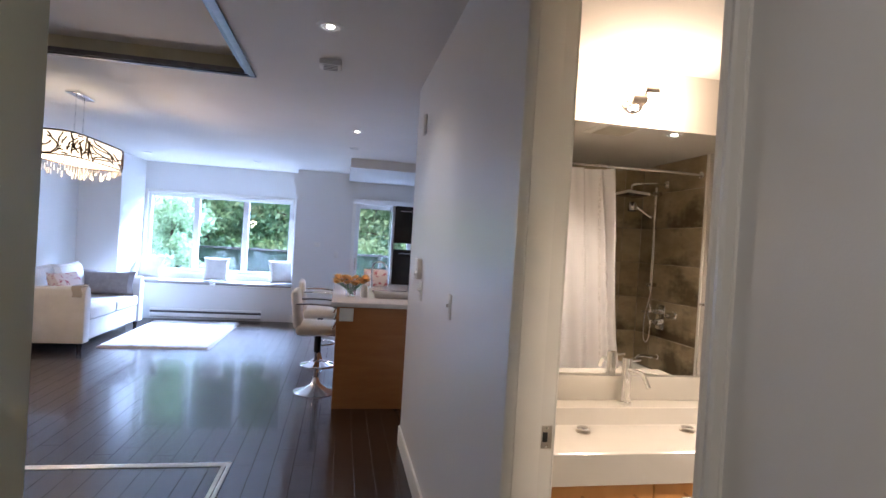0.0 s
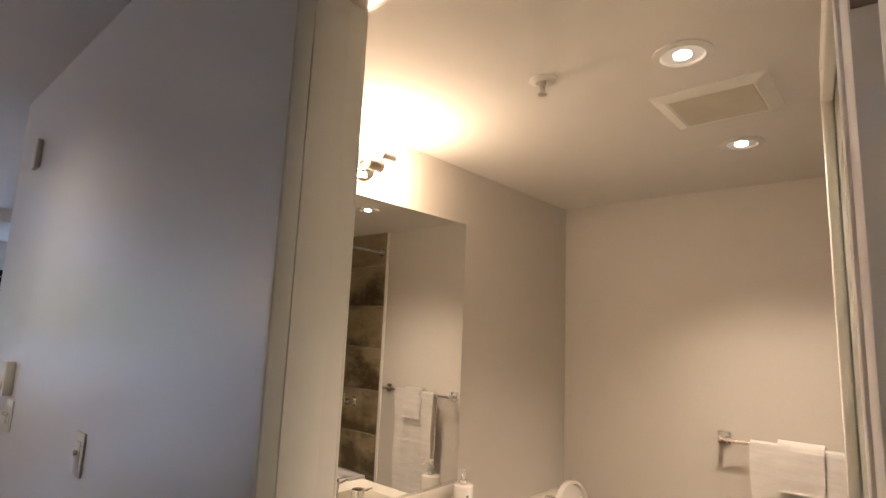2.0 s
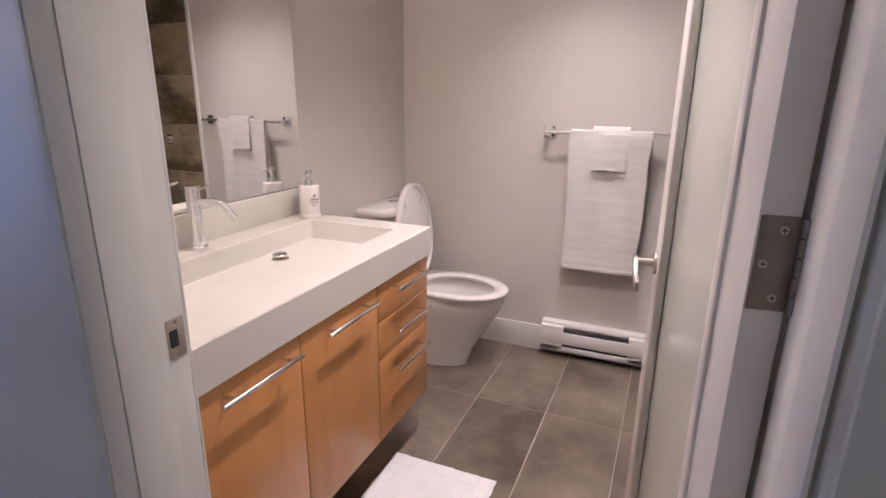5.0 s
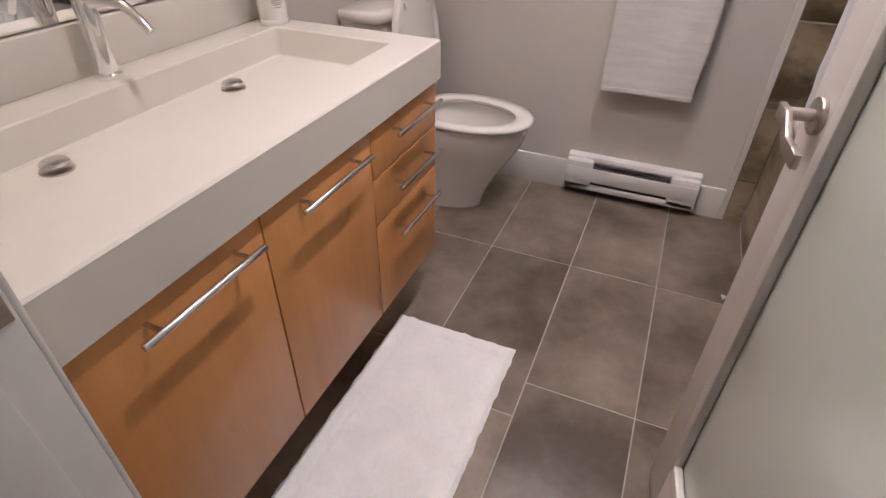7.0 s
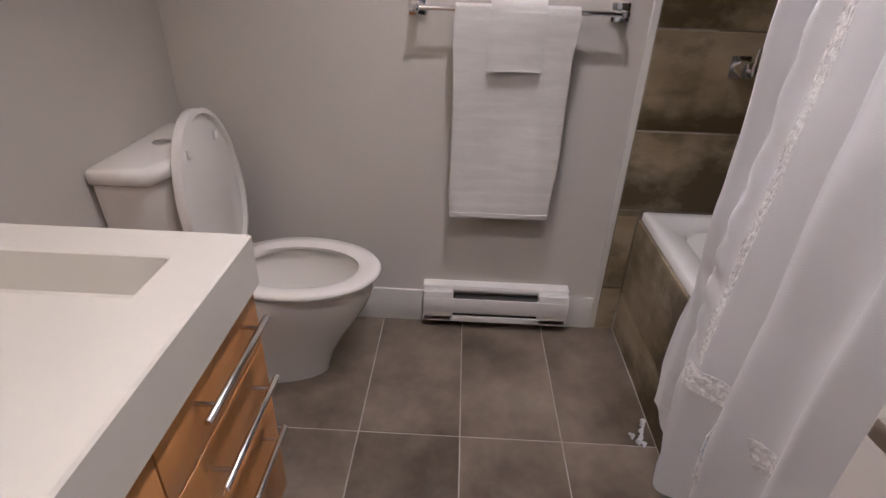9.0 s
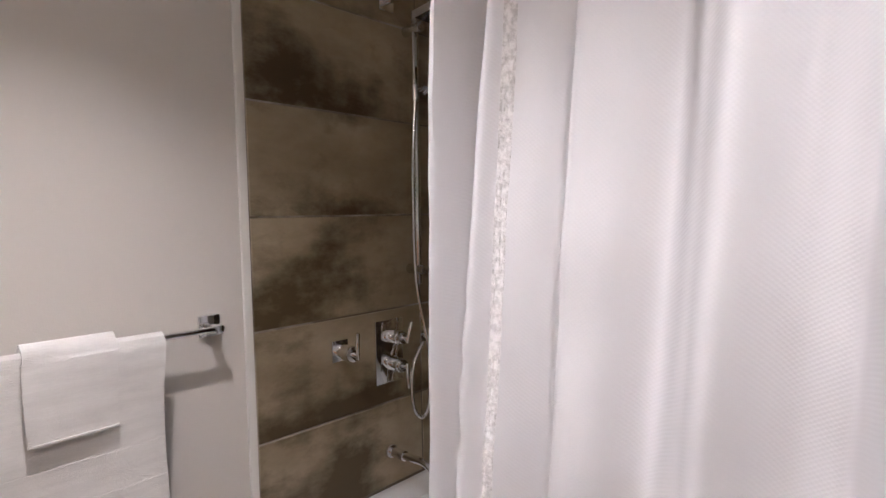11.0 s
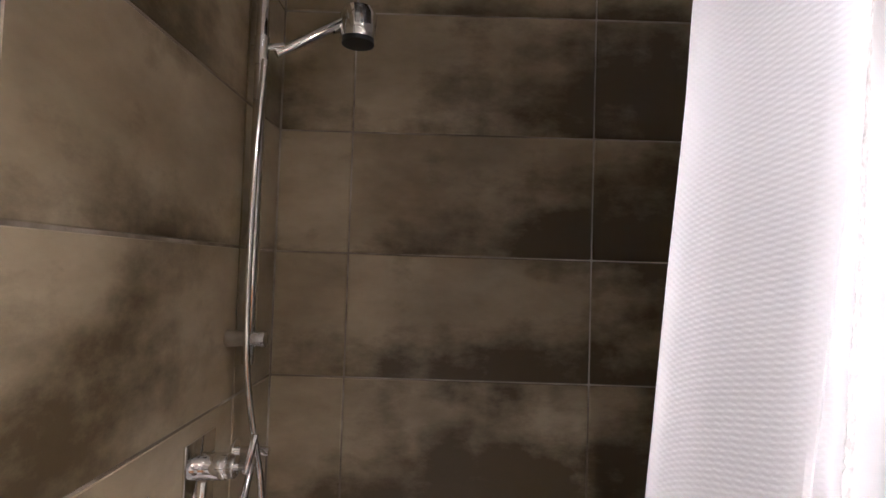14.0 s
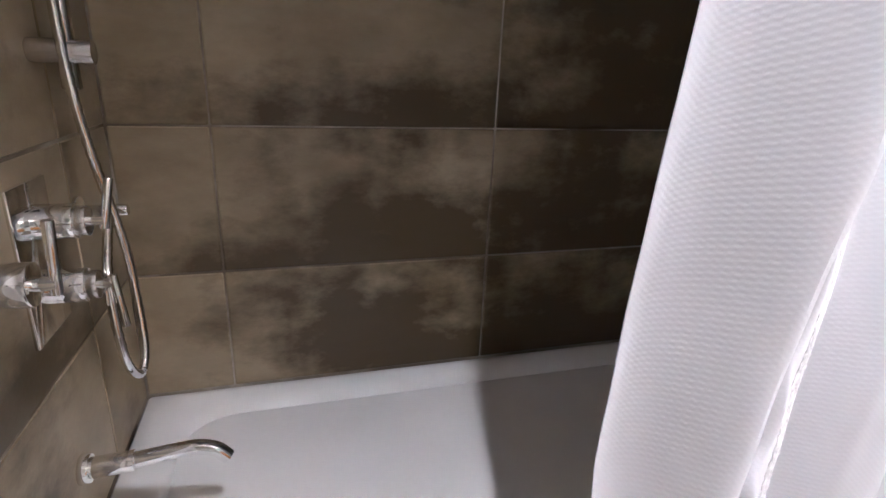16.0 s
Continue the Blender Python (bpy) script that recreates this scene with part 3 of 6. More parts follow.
setting("wall_kitchen_rear", box((HX1, HE - 0.12, 0), (4.2, HE, ZH)), HALL, "white painted kitchen wall", "wall")
setting("wall_kitchen_side", box((4.2, HE - 0.12, 0), (4.32, 9.98, ZH)), HALL, "white painted kitchen side wall", "wall")
bm = box((-3.3, 8.95, 0), (-2.72, 9.4, ZH))
setting("wall_bay_pier", bm, HALL, "white painted pier beside the window bay", "wall")
BX0, BX1 = -2.72, -0.17
WX0, WX1, WZ0, WZ1 = -2.66, -0.27, 0.735, 2.08
bm = box((-3.42, 9.4, 0), (BX0, 10.07, ZH))
box((BX0, 9.95, 0), (WX0, 10.07, ZH), bm=bm)
box((WX1, 9.95, 0), (BX1, 10.07, ZH), bm=bm)
box((WX0, 9.95, 0), (WX1, 10.07, WZ0), bm=bm)
box((WX0, 9.95, WZ1), (WX1, 10.07, ZH), bm=bm)
setting("wall_bay", bm, HALL, "white painted window wall of the bay", "wall")
SX0, SX1, SZ1 = 0.83, 2.75, 2.09
bm = box((BX1, 9.4, 0), (SX0, 10.07, ZH))
box((SX1, 9.4, 0), (4.2, 9.55, ZH), bm=bm)
box((SX0, 9.4, SZ1), (SX1, 9.55, ZH), bm=bm)
setting("wall_garden", bm, HALL, "white painted wall with a sliding door", "wall")
setting("kitchen_soffit", box((0.68, 7.55, 2.47), (4.2, 9.4, ZH)), HALL, "dropped white kitchen soffit", "soffit")
bm = box((HX0 - 0.014, D1 + 0.085, -0.004), (HX0, HE, 0.13), 0.004)
box((HX0 - 0.014, -1.6, -0.004), (HX0, D0 - 0.085, 0.13), 0.004, bm)
box((HX0 - 0.014, HE, -0.004), (4.2, HE + 0.014, 0.13), 0.004, bm)
box((BX1 - 0.0, 9.386, -0.004), (SX0, 9.4, 0.13), 0.004, bm)
setting("baseboard_hall", bm, TRIM, "white painted hall baseboard", "baseboard")
# jamb near the start of the walk
bm = box((-0.9, 0.58, 0), (0.256, 0.70, ZH))
setting("wall_entry_stub", bm, ENTRY, "short grey-green wall beside the entry", "wall")
bm = box((0.256, 0.555, 0), (0.276, 0.725, 2.2), 0.003)
box((0.17, 0.562, 0), (0.256, 0.58, 2.2), 0.003, bm)
setting("entry_casing", bm, ENTRY, "grey-green casing at the end of a short wall", "trim")
# tray in the ceiling and the strip in the floor
bm = box((-2.3, 4.018, ZH - 0.002), (-0.105, 4.038, ZH + 0.03))
box((-2.34, 4.038, ZH - 0.012), (-0.06, 4.078, ZH), 0.002, bm)
box((-0.127, 1.5, ZH - 0.002), (-0.107, 4.018, ZH + 0.11), bm=bm)
box((-0.105, 1.46, ZH - 0.012), (-0.06, 4.038, ZH), 0.002, bm)
box((-0.155, 1.5, ZH + 0.03), (-0.127, 4.0, ZH + 0.05), 0.002, bm)
setting("tray_trim", bm, FRAMEM, "dark metal trim round the ceiling tray", "trim")
setting("tray_band", box((-2.3, 4.020, ZH + 0.031), (-0.13, 4.038, ZH + 0.11)), CREAM, "cream inner face of the ceiling tray", "trim")
for lo, hi in (((-2.2, 3.60, -0.004), (-0.004, 3.622, 0.006)), ((-2.2, 3.630, -0.004), (-0.004, 3.652, 0.006)),
               ((-0.056, 1.4, -0.004), (-0.034, 3.60, 0.006)), ((-0.026, 1.4, -0.004), (-0.004, 3.60, 0.006))):
    setting("floor_strip", box(lo, hi, 0.002), STRIP, "pale metal transition strip set in the dark floor", "floor strip")

# ---- bathroom things ----
def vanity():
    x0, x1, y0, y1 = HX1 + 0.006, 2.376, 1.612, YM - 0.002
    v = thing("vanity_cabinet", (1.8, 1.9, 0.195), "wall-hung honey maple vanity with two doors and three drawers", "cabinet")
    bm = box((x0, y0 + 0.020, 0.195), (x1, y1, 0.757), 0.001)
    part("body", bm, WOOD, v)
    for a, b in ((x0, 1.262), (1.266, 1.634), (1.638, 2.010)):
        d = part("door" if a > x0 else "filler", box((a, y0, 0.197), (b, y0 + 0.019, 0.754), 0.0015), WOOD, v)
        if a > x0:
            pull(d, 1.712 if a > 1.5 else 1.352, 1.962 if a > 1.5 else 1.602, y0, 0.720)
    for z0, z1, zh in ((0.627, 0.754, 0.717), (0.497, 0.623, 0.573), (0.197, 0.493, 0.434)):
        d = part("drawer", box((2.014, y0, z0), (x1 - 0.001, y0 + 0.019, z1), 0.0015), WOOD, v)
        pull(d, 2.086, 2.336, y0, zh)


def pull(d, xa, xb, y0, z):
    h = part("handle", rod((xa, y0 - 0.035, z), (xb, y0 - 0.035, z), 0.006, seg=16, bevel=0.0015), STEEL, d, "round stainless bar handle")
    for x in (xa + 0.035, xb - 0.035):
        part("post", rod((x, y0 - 0.032, z), (x, y0 + 0.001, z), 0.0042, seg=12), STEEL, h)


vanity()


def rrect(x0, x1, y0, y1, z, r, n=5):
    out = []
    for cx, cy, a0 in ((x1 - r, y1 - r, 0), (x0 + r, y1 - r, 90), (x0 + r, y0 + r, 180), (x1 - r, y0 + r, 270)):
        out += [(cx + r * math.cos(radians(a0 + 90 * k / n)), cy + r * math.sin(radians(a0 + 90 * k / n)), z) for k in range(n + 1)]
    return out


def basin():
    s = thing("trough_sink", (1.8, 1.9, 0.76), "thick white solid-surface vanity top with one long trough basin", "sink")
    X0, X1, Y0, Y1 = HX1 + 0.006, 2.381, 1.599, YM - 0.003
    rings = [rrect(X0, X1, Y0, Y1, 0.760, 0.004), rrect(X0, X1, Y0, Y1, 0.858, 0.004), rrect(X0 + 0.004, X1 - 0.004, Y0 + 0.004, Y1 - 0.004, 0.862, 0.004),
             rrect(1.330, 2.296, 1.697, 2.060, 0.862, 0.012), rrect(1.333, 2.292, 1.700, 2.057, 0.859, 0.012),
             rrect(1.352, 2.272, 1.722, 2.046, 0.796, 0.012), rrect(1.357, 2.267, 1.727, 2.041, 0.792, 0.012), rrect(1.6, 2.03, 1.9, 1.92, 0.789, 0.005)]
    part("counter", loft(rings), SOLID, s, sharp=14)
    part("backsplash", box((X0, YM - 0.024, 0.8625), (2.383, YM - 0.001, 0.965), 0.0015), SOLID, s)
    for x in (1.565, 2.018):
        d = part("drain", lathe([(0.0285, 0.7895), (0.0285, 0.793), (0.022, 0.7945), (0.012, 0.7945)], (x, 1.984, 0), 28), NICKEL, s, "dark chrome basin drain")
        part("stopper", lathe([(0.010, 0.794), (0.010, 0.800), (0.0235, 0.802), (0.0245, 0.805), (0.022, 0.8085), (0.010, 0.811), (0.0006, 0.8114)], (x, 1.984, 0), 28), STEEL, d)


basin()


def faucet(x=1.808, y=2.108):
    f = thing("basin_faucet", (x, y, 0.862), "tall round chrome basin faucet with a thin curved spout", "faucet")
    part("base_ring", lathe([(0.027, 0.862), (0.027, 0.872), (0.024, 0.876), (0.021, 0.876)], (x, y, 0)), CHROME, f)
    part("body", lathe([(0.0205, 0.874), (0.0205, 1.012), (0.0195, 1.013), (0.0195, 1.015), (0.0205, 1.016), (0.0205, 1.054), (0.019, 1.056), (0.0006, 1.0564)], (x, y, 0)), CHROME, f)
    pts = curve([(x, y - 0.012, 1.008), (x + 0.008, y - 0.05, 1.011), (x + 0.011, y - 0.086, 1.011), (x + 0.0135, y - 0.103, 1.003), (x + 0.0155, y - 0.118, 0.988), (x + 0.018, y - 0.138, 0.964)], 6)
    part("spout", tube(pts, 0.0095), CHROME, f)
    part("lever", rod((x + 0.015, y, 1.040), (x + 0.062, y, 1.047), 0.004, seg=12, bevel=0.001), CHROME, f)


faucet()


def mirror():
    m = thing("wall_mirror", (1.8, YM - 0.004, 1.5), "frameless rectangular wall mirror above the vanity", "mirror")
    part("glass", box((HX1 + 0.02, YM - 0.0075, 0.968), (2.395, YM - 0.0005, 2.042), 0.0012, seg=1), MIRROR, m)


mirror()


def vanity_light(x=1.788, z=2.147):
    f = thing("vanity_light", (x, YM, z), "round chrome wall light with two lit cylinder holders", "wall lamp")
    part("plate", plate_disc(x, z), CHROME, f)
    for s, dz in ((-1, 0.022), (1, -0.018)):
        y = YM - 0.105
        part("arm", rod((x + s * 0.012, YM - 0.01, z + dz * 0.5), (x + s * 0.012, y, z + dz), 0.008, seg=14), CHROME, f)
        h = part("holder", rod((x - s * 0.058, y, z + dz), (x + s * 0.008, y, z + dz), 0.022, seg=24, bevel=0.003), NICKEL, f, "brushed metal lamp holder")
        part("bulb", bulb_shape(x + s * 0.008, y, z + dz, s), BULB, h, "lit warm bulb")


def plate_disc(x, z):
    b = rod((x, YM, z), (x, YM - 0.016, z), 0.060, 0.056, seg=36, bevel=0.003)
    return b


def bulb_shape(x, y, z, s):
    pts = [(x + s * d, y, z) for d in (0.0, 0.008, 0.018, 0.030, 0.039, 0.043)]
    return tube(pts, [0.014, 0.022, 0.026, 0.023, 0.014, 0.002], 16)


vanity_light()


def downlight(x, y, z, group, lit=True, r=0.05):
    d = thing("recessed_downlight", (x, y, z), "round recessed ceiling downlight with a pale trim ring", "ceiling light", group)
    ring = lathe([(r, 0.001), (r + 0.022, 0.0), (r + 0.022, -0.004), (r + 0.004, -0.007), (r - 0.002, -0.003), (r - 0.002, 0.001)], (x, y, z), 32)
    part("trim_ring", ring, PLASTIC, d)
    part("reflector", lathe([(r - 0.002, -0.003), (r - 0.006, -0.0025), (0.030, -0.0015), (0.022, -0.001)], (x, y, z), 32), POTON if lit else CHROME, d)
    part("bulb", lathe([(0.022, -0.001), (0.021, -0.006), (0.012, -0.010), (0.003, -0.011)], (x, y, z), 24), POTB if lit else PLASTIC, d)


downlight(1.93, 1.11, ZB, "bathroom downlights")
downlight(2.69, 1.143, ZB, "bathroom downlights")


def sprinkler(x=1.845, y=1.463):
    s = thing("fire_sprinkler", (x, y, ZB), "small ceiling fire sprinkler with a white cup", "sprinkler")
    part("cup", lathe([(0.038, 0.0), (0.038, -0.003), (0.030, -0.008), (0.020, -0.010), (0.016, -0.004)], (x, y, ZB)), PLASTIC, s)
    part("nozzle", lathe([(0.010, -0.004), (0.009, -0.018), (0.006, -0.020), (0.006, -0.032), (0.004, -0.034)], (x, y, ZB), 14), NICKEL, s)
    for k in (-1, 1):
        part("yoke", tube([(x + k * 0.008, y, ZB - 0.016), (x + k * 0.012, y, ZB - 0.028), (x + k * 0.003, y, ZB - 0.042)], 0.0022, 8), NICKEL, s)
    part("deflector", lathe([(0.004, -0.040), (0.014, -0.042), (0.014, -0.044), (0.004, -0.045)], (x, y, ZB), 16), NICKEL, s)


sprinkler()


def exhaust_fan():
    f = thing("exhaust_fan", (2.28, 1.12, ZB), "square beige bathroom exhaust fan grille in the ceiling", "ceiling fan vent")
    x0, x1, y0, y1 = 2.134, 2.428, 0.962, 1.272
    bm = loft([rrect(x0, x1, y0, y1, ZB, 0.004), rrect(x0, x1, y0, y1, ZB - 0.004, 0.004), rrect(x0 + 0.035, x1 - 0.035, y0 + 0.035, y1 - 0.035, ZB - 0.016, 0.003),
               rrect(x0 + 0.042, x1 - 0.042, y0 + 0.042, y1 - 0.042, ZB - 0.012, 0.003)])
    part("frame", bm, PLASTIC, f)
    part("grille", box((x0 + 0.042, y0 + 0.042, ZB - 0.0145), (x1 - 0.042, y1 - 0.042, ZB - 0.011), 0.001, seg=1), FANG, f)


exhaust_fan()


def towel_bar():
    t = thing("towel_bar", (XF, 1.09, 1.157), "chrome towel bar on square wall plates", "towel rail")
    for y in (0.787, 1.386):
        p = part("plate", box((XF - 0.012, y - 0.027, 1.130), (XF, y + 0.027, 1.184), 0.003), CHROME, t)
        part("post", box((XF - 0.075, y - 0.010, 1.147), (XF - 0.012, y + 0.010, 1.167), 0.003), CHROME, p)
    part("bar", rod((XF - 0.065, 0.775, 1.157), (XF - 0.065, 1.398, 1.157), 0.008, seg=18, bevel=0.001), CHROME, t)


towel_bar()


def hung_cloth(name, ya, yb, front, back, off, label, ripple, mat_, drift=0.0):
    """A towel folded over the bar: down in front, over, and down behind."""
    cx, cz, r = XF - 0.065, 1.157, 0.011 + off
    total = front + math.pi * r + back

    def fn(u, v):
        s = v * total
        y = ya + (yb - ya) * u
        wob = ripple * (math.sin(u * 9 + 1.3) + 0.6 * math.sin(u * 17 + v * 3)) * min(1, abs(s - front) * 4)
        if s < front:
            z, x = cz - (front - s), cx - r - wob * 0.6 - 0.004 * math.sin((front - s) * 11 + 2 * u)
            y += drift * (front - s) * (u - 0.3) + 0.004 * math.sin(s * 14 + u)
        elif s < front + math.pi * r:
            a = (s - front) / r
            z, x = cz + r * math.sin(a), cx - r * math.cos(a)
        else:
            z, x = cz - (s - front - math.pi * r), cx + r + wob * 0.2
        return (x, y, z)
    t = thing(name, (cx, (ya + yb) / 2, cz), label, "towel")
    body = part("cloth", sheet(28, 90, fn), mat_, t)
    thicken(body, 0.007)
    hem = sheet(28, 2, lambda u, v: Vector(fn(u, 0.004 + 0.012 * v)) + Vector((-0.0035, 0, 0)))
    thicken(part("hem", hem, mat_, t), 0.006)
    if front > 0.3:
        for k in range(5):
            v0 = (0.12 + 0.13 * k) * front / total
            band = sheet(28, 2, lambda u, v: Vector(fn(u, v0 + 0.012 * v)) + Vector((-0.0033, 0, 0)))
            thicken(part("woven_band", band, mat_, t), 0.003)


hung_cloth("bath_towel", 1.272, 0.915, 0.655, 0.52, 0.002, "white cotton bath towel with woven bands over the towel bar", 0.004, TOWEL, 0.03)
hung_cloth("face_cloth", 1.170, 1.012, 0.165, 0.15, 0.018, "small white face cloth folded over the bath towel", 0.002, TOWEL)


def wall_heater(x0, x1, y0, y1, z0, z1, along, name_label):
    """A baseboard heater: body, sloped hood, front panel, dark slots."""
    h = thing("baseboard_heater", ((x0 + x1) / 2, (y0 + y1) / 2, z0), name_label, "heater")
    if along == 'Y':
        back, frontx = x1, x0
        part("back_panel", box((back - 0.012, y0, z0), (back, y1, z1), 0.002), HEATM, h)
        part("hood", loft([[(back - 0.008, y, z1), (frontx + 0.032, y, z1 - 0.004), (frontx + 0.028, y, z1 - 0.010), (frontx + 0.028, y, z1 - 0.024), (frontx + 0.032, y, z1 - 0.024), (frontx + 0.034, y, z1 - 0.014), (back - 0.008, y, z1 - 0.010)] for y in (y0, y1)]), HEATM, h)
        part("front_panel", box((frontx, y0, z0 + 0.050), (frontx + 0.008, y1, z0 + 0.116), 0.004), HEATM, h)
        part("slot", box((frontx + 0.012, y0 + 0.004, z0 + 0.012), (back - 0.014, y1 - 0.004, z1 - 0.052), 0.001), SLOT, h, "dark heating slot")
        for ya, yb in ((y0, y0 + 0.115), (y1 - 0.115, y1)):
            part("end_cap", box((frontx + 0.002, ya, z0 + 0.010), (frontx + 0.034, yb, z1 - 0.016), 0.006), HEATM, h)
        part("bottom_lip", box((frontx + 0.002, y0, z0 + 0.010), (frontx + 0.010, y1, z0 + 0.036), 0.002), HEATM, h)
    else:
        part("back_panel", box((x0, y1 - 0.012, z0), (x1, y1, z1), 0.002), HEATM, h)
        part("hood", box((x0, y0 + 0.004, z1 - 0.030), (x1, y1 - 0.012, z1), 0.006), HEATM, h)
        part("front_panel", box((x0, y0, z0 + 0.020), (x1, y0 + 0.006, z0 + 0.085), 0.005), HEATM, h)
        part("slot", box((x0 + 0.006, y0 + 0.012, z0 + 0.012), (x1 - 0.006, y1 - 0.013, z1 - 0.030), 0.001), SLOT, h, "dark heating slot")


wall_heater(XF - 0.068, XF - 0.001, 0.801, 1.355, 0.030, 0.190, 'Y', "white metal baseboard heater under the towel bar")


def toilet(cx=2.995):
    t = thing("toilet", (cx, 1.8, 0.0), "white porcelain toilet with raised lid", "toilet")

    def egg(w, yb, yf, z, n=40, p=2.0):
        """An egg outline: back at yb, rounded front at yf."""
        out, ym = [], yb - 0.45 * (yb - yf)
        for k in range(n):
            a = 2 * math.pi * k / n
            c, s = math.cos(a), math.sin(a)
            y = ym + (yb - ym) * s if s > 0 else ym + (ym - yf) * s
            ww = w * (abs(c) ** (0.75 if s > 0 else 0.95)) * (1 if c > 0 else -1)
            out.append((cx + ww, y, z))
        return out
    rings = [egg(0.106, 2.16, 1.668, 0.0), egg(0.108, 2.16, 1.664, 0.02), egg(0.113, 2.16, 1.640, 0.09), egg(0.130, 2.16, 1.595, 0.17), egg(0.153, 2.16, 1.546, 0.245),
             egg(0.170, 2.16, 1.513, 0.305), egg(0.178, 2.16, 1.497, 0.345), egg(0.180, 2.16, 1.491, 0.375), egg(0.178, 2.16, 1.490, 0.392), egg(0.142, 1.935, 1.528, 0.392), egg(0.146, 1.938, 1.522, 0.380), egg(0.138, 1.925, 1.535, 0.350), egg(0.118, 1.89, 1.57, 0.28),
             egg(0.085, 1.84, 1.64, 0.20), egg(0.055, 1.81, 1.69, 0.165), egg(0.03, 1.79, 1.72, 0.16)]
    part("bowl", loft(rings), PORC, t, sharp=60)
    o, i = (lambda z: egg(0.186, 1.965, 1.474, z)), (lambda z: egg(0.126, 1.910, 1.545, z))
    sm = lambda w, a, b, z: egg(w, a, b, z)
    seat = loft([sm(0.130, 1.907, 1.541, 0.401), sm(0.182, 1.962, 1.478, 0.401), o(0.405), o(0.413), sm(0.180, 1.960, 1.482, 0.420), sm(0.140, 1.920, 1.531, 0.420), i(0.413), i(0.405), sm(0.130, 1.907, 1.541, 0.401)], caps=False)
    part("seat", seat, PORC, t, sharp=60)
    # raised lid, leaning on the tank
    tilt = Matrix.Translation((cx, 1.945, 0.425)) @ Matrix.Rotation(radians(-94.0), 4, 'X') @ Matrix.Translation((-cx, -1.955, -0.42))
    lid = loft([sm(0.178, 1.960, 1.482, 0.420), sm(0.186, 1.966, 1.474, 0.424), sm(0.186, 1.966, 1.474, 0.436), sm(0.170, 1.955, 1.490, 0.444), sm(0.05, 1.80, 1.70, 0.448)])
    bmesh.ops.transform(lid, matrix=tilt, verts=lid.verts)
    lid_ob = part("lid", lid, PORC, t, sharp=60)
    rim = loft([sm(0.178, 1.960, 1.482, 0.419), sm(0.186, 1.966, 1.474, 0.424), sm(0.184, 1.964, 1.476, 0.410), sm(0.172, 1.952, 1.490, 0.408), sm(0.166, 1.946, 1.496, 0.420)], caps=False)
    bmesh.ops.transform(rim, matrix=tilt, verts=rim.verts)
    part("lid_rim", rim, PORC, lid_ob, sharp=60)
    for s in (-1, 1):
        b = box((cx + s * 0.085 - 0.010, 1.56, 0.412), (cx + s * 0.085 + 0.010, 1.585, 0.421), 0.003)
        bmesh.ops.transform(b, matrix=tilt, verts=b.verts)
        part("bumper", b, PLASTIC, lid_ob)
        part("hinge", rod((cx + s * 0.075 - 0.03, 1.960, 0.418), (cx + s * 0.075 + 0.03, 1.960, 0.418), 0.013, seg=16, bevel=0.003), PORC, t)

    def tank(w, yf, yb, z, c=0.05):
        return [(cx - w, yb, z), (cx - w, yf + c * 0.8, z), (cx - w + c * 1.9, yf + 0.003, z), (cx - 0.04, yf - 0.004, z), (cx + 0.04, yf - 0.004, z), (cx + w - c * 1.9, yf + 0.003, z), (cx + w, yf + c * 0.8, z), (cx + w, yb, z)]
    part("tank", loft([tank(0.175, 2.005, 2.170, 0.392), tank(0.190, 2.000, 2.170, 0.48), tank(0.206, 1.992, 2.170, 0.757)]), PORC, t, sharp=70)
    tl = part("tank_lid", loft([tank(0.207, 1.988, 2.173, 0.7565), tank(0.216, 1.980, 2.174, 0.764), tank(0.217, 1.979, 2.174, 0.790), tank(0.210, 1.986, 2.170, 0.800), tank(0.19, 2.0, 2.16, 0.804)]), PORC, t, sharp=55)
    part("flush_button", lathe([(0.026, 0.802), (0.026, 0.807), (0.022, 0.809), (0.0006, 0.8092)], (cx, 2.085, 0), 28), CHROME, tl, "oval chrome flush button")
    part("button_gap", box((cx - 0.0008, 2.062, 0.8085), (cx + 0.0008, 2.108, 0.8096)), DARKM, tl)


toilet()


def soap_dispenser(x=2.327, y=2.085, z=0.863):
    s = thing("soap_dispenser", (x, y, z), "white ceramic soap dispenser with a chrome pump", "soap dispenser")
    part("bottle", lathe([(0.0385, 0.0), (0.040, 0.003), (0.040, 0.013), (0.0388, 0.015), (0.0398, 0.017), (0.0398, 0.112), (0.0380, 0.119), (0.031, 0.122), (0.014, 0.123)], (x, y, z), 36), CERAM, s)
    part("collar", lathe([(0.016, 0.122), (0.016, 0.138), (0.012, 0.141)], (x, y, z), 24), CHROME, s)
    p = part("pump", lathe([(0.006, 0.140), (0.006, 0.158), (0.012, 0.159), (0.012, 0.177), (0.010, 0.179)], (x, y, z), 20), CHROME, s)
    part("nozzle", tube([(x, y, z + 0.170), (x - 0.02, y - 0.012, z + 0.171), (x - 0.034, y - 0.020, z + 0.165)], 0.0042, 10), CHROME, p)
    # unreadable print on the front
    for k, (w, dz, h) in enumerate(((0.010, 0.078, 0.007), (0.030, 0.068, 0.0022), (0.036, 0.062, 0.0035), (0.032, 0.055, 0.0016), (0.034, 0.050, 0.0016), (0.026, 0.045, 0.0016), (0.020, 0.038, 0.0016))):
        def fn(u, v):
            a = radians(-118) + (u - 0.5) * w / 0.0398
            return (x + 0.0402 * math.cos(a), y + 0.0402 * math.sin(a), z + dz + 0.008 + h * (v - 0.5))
        thicken(part("print_line", sheet(6, 1, fn), PRINT, s, "dark unreadable print"), 0.0004)


soap_dispenser()


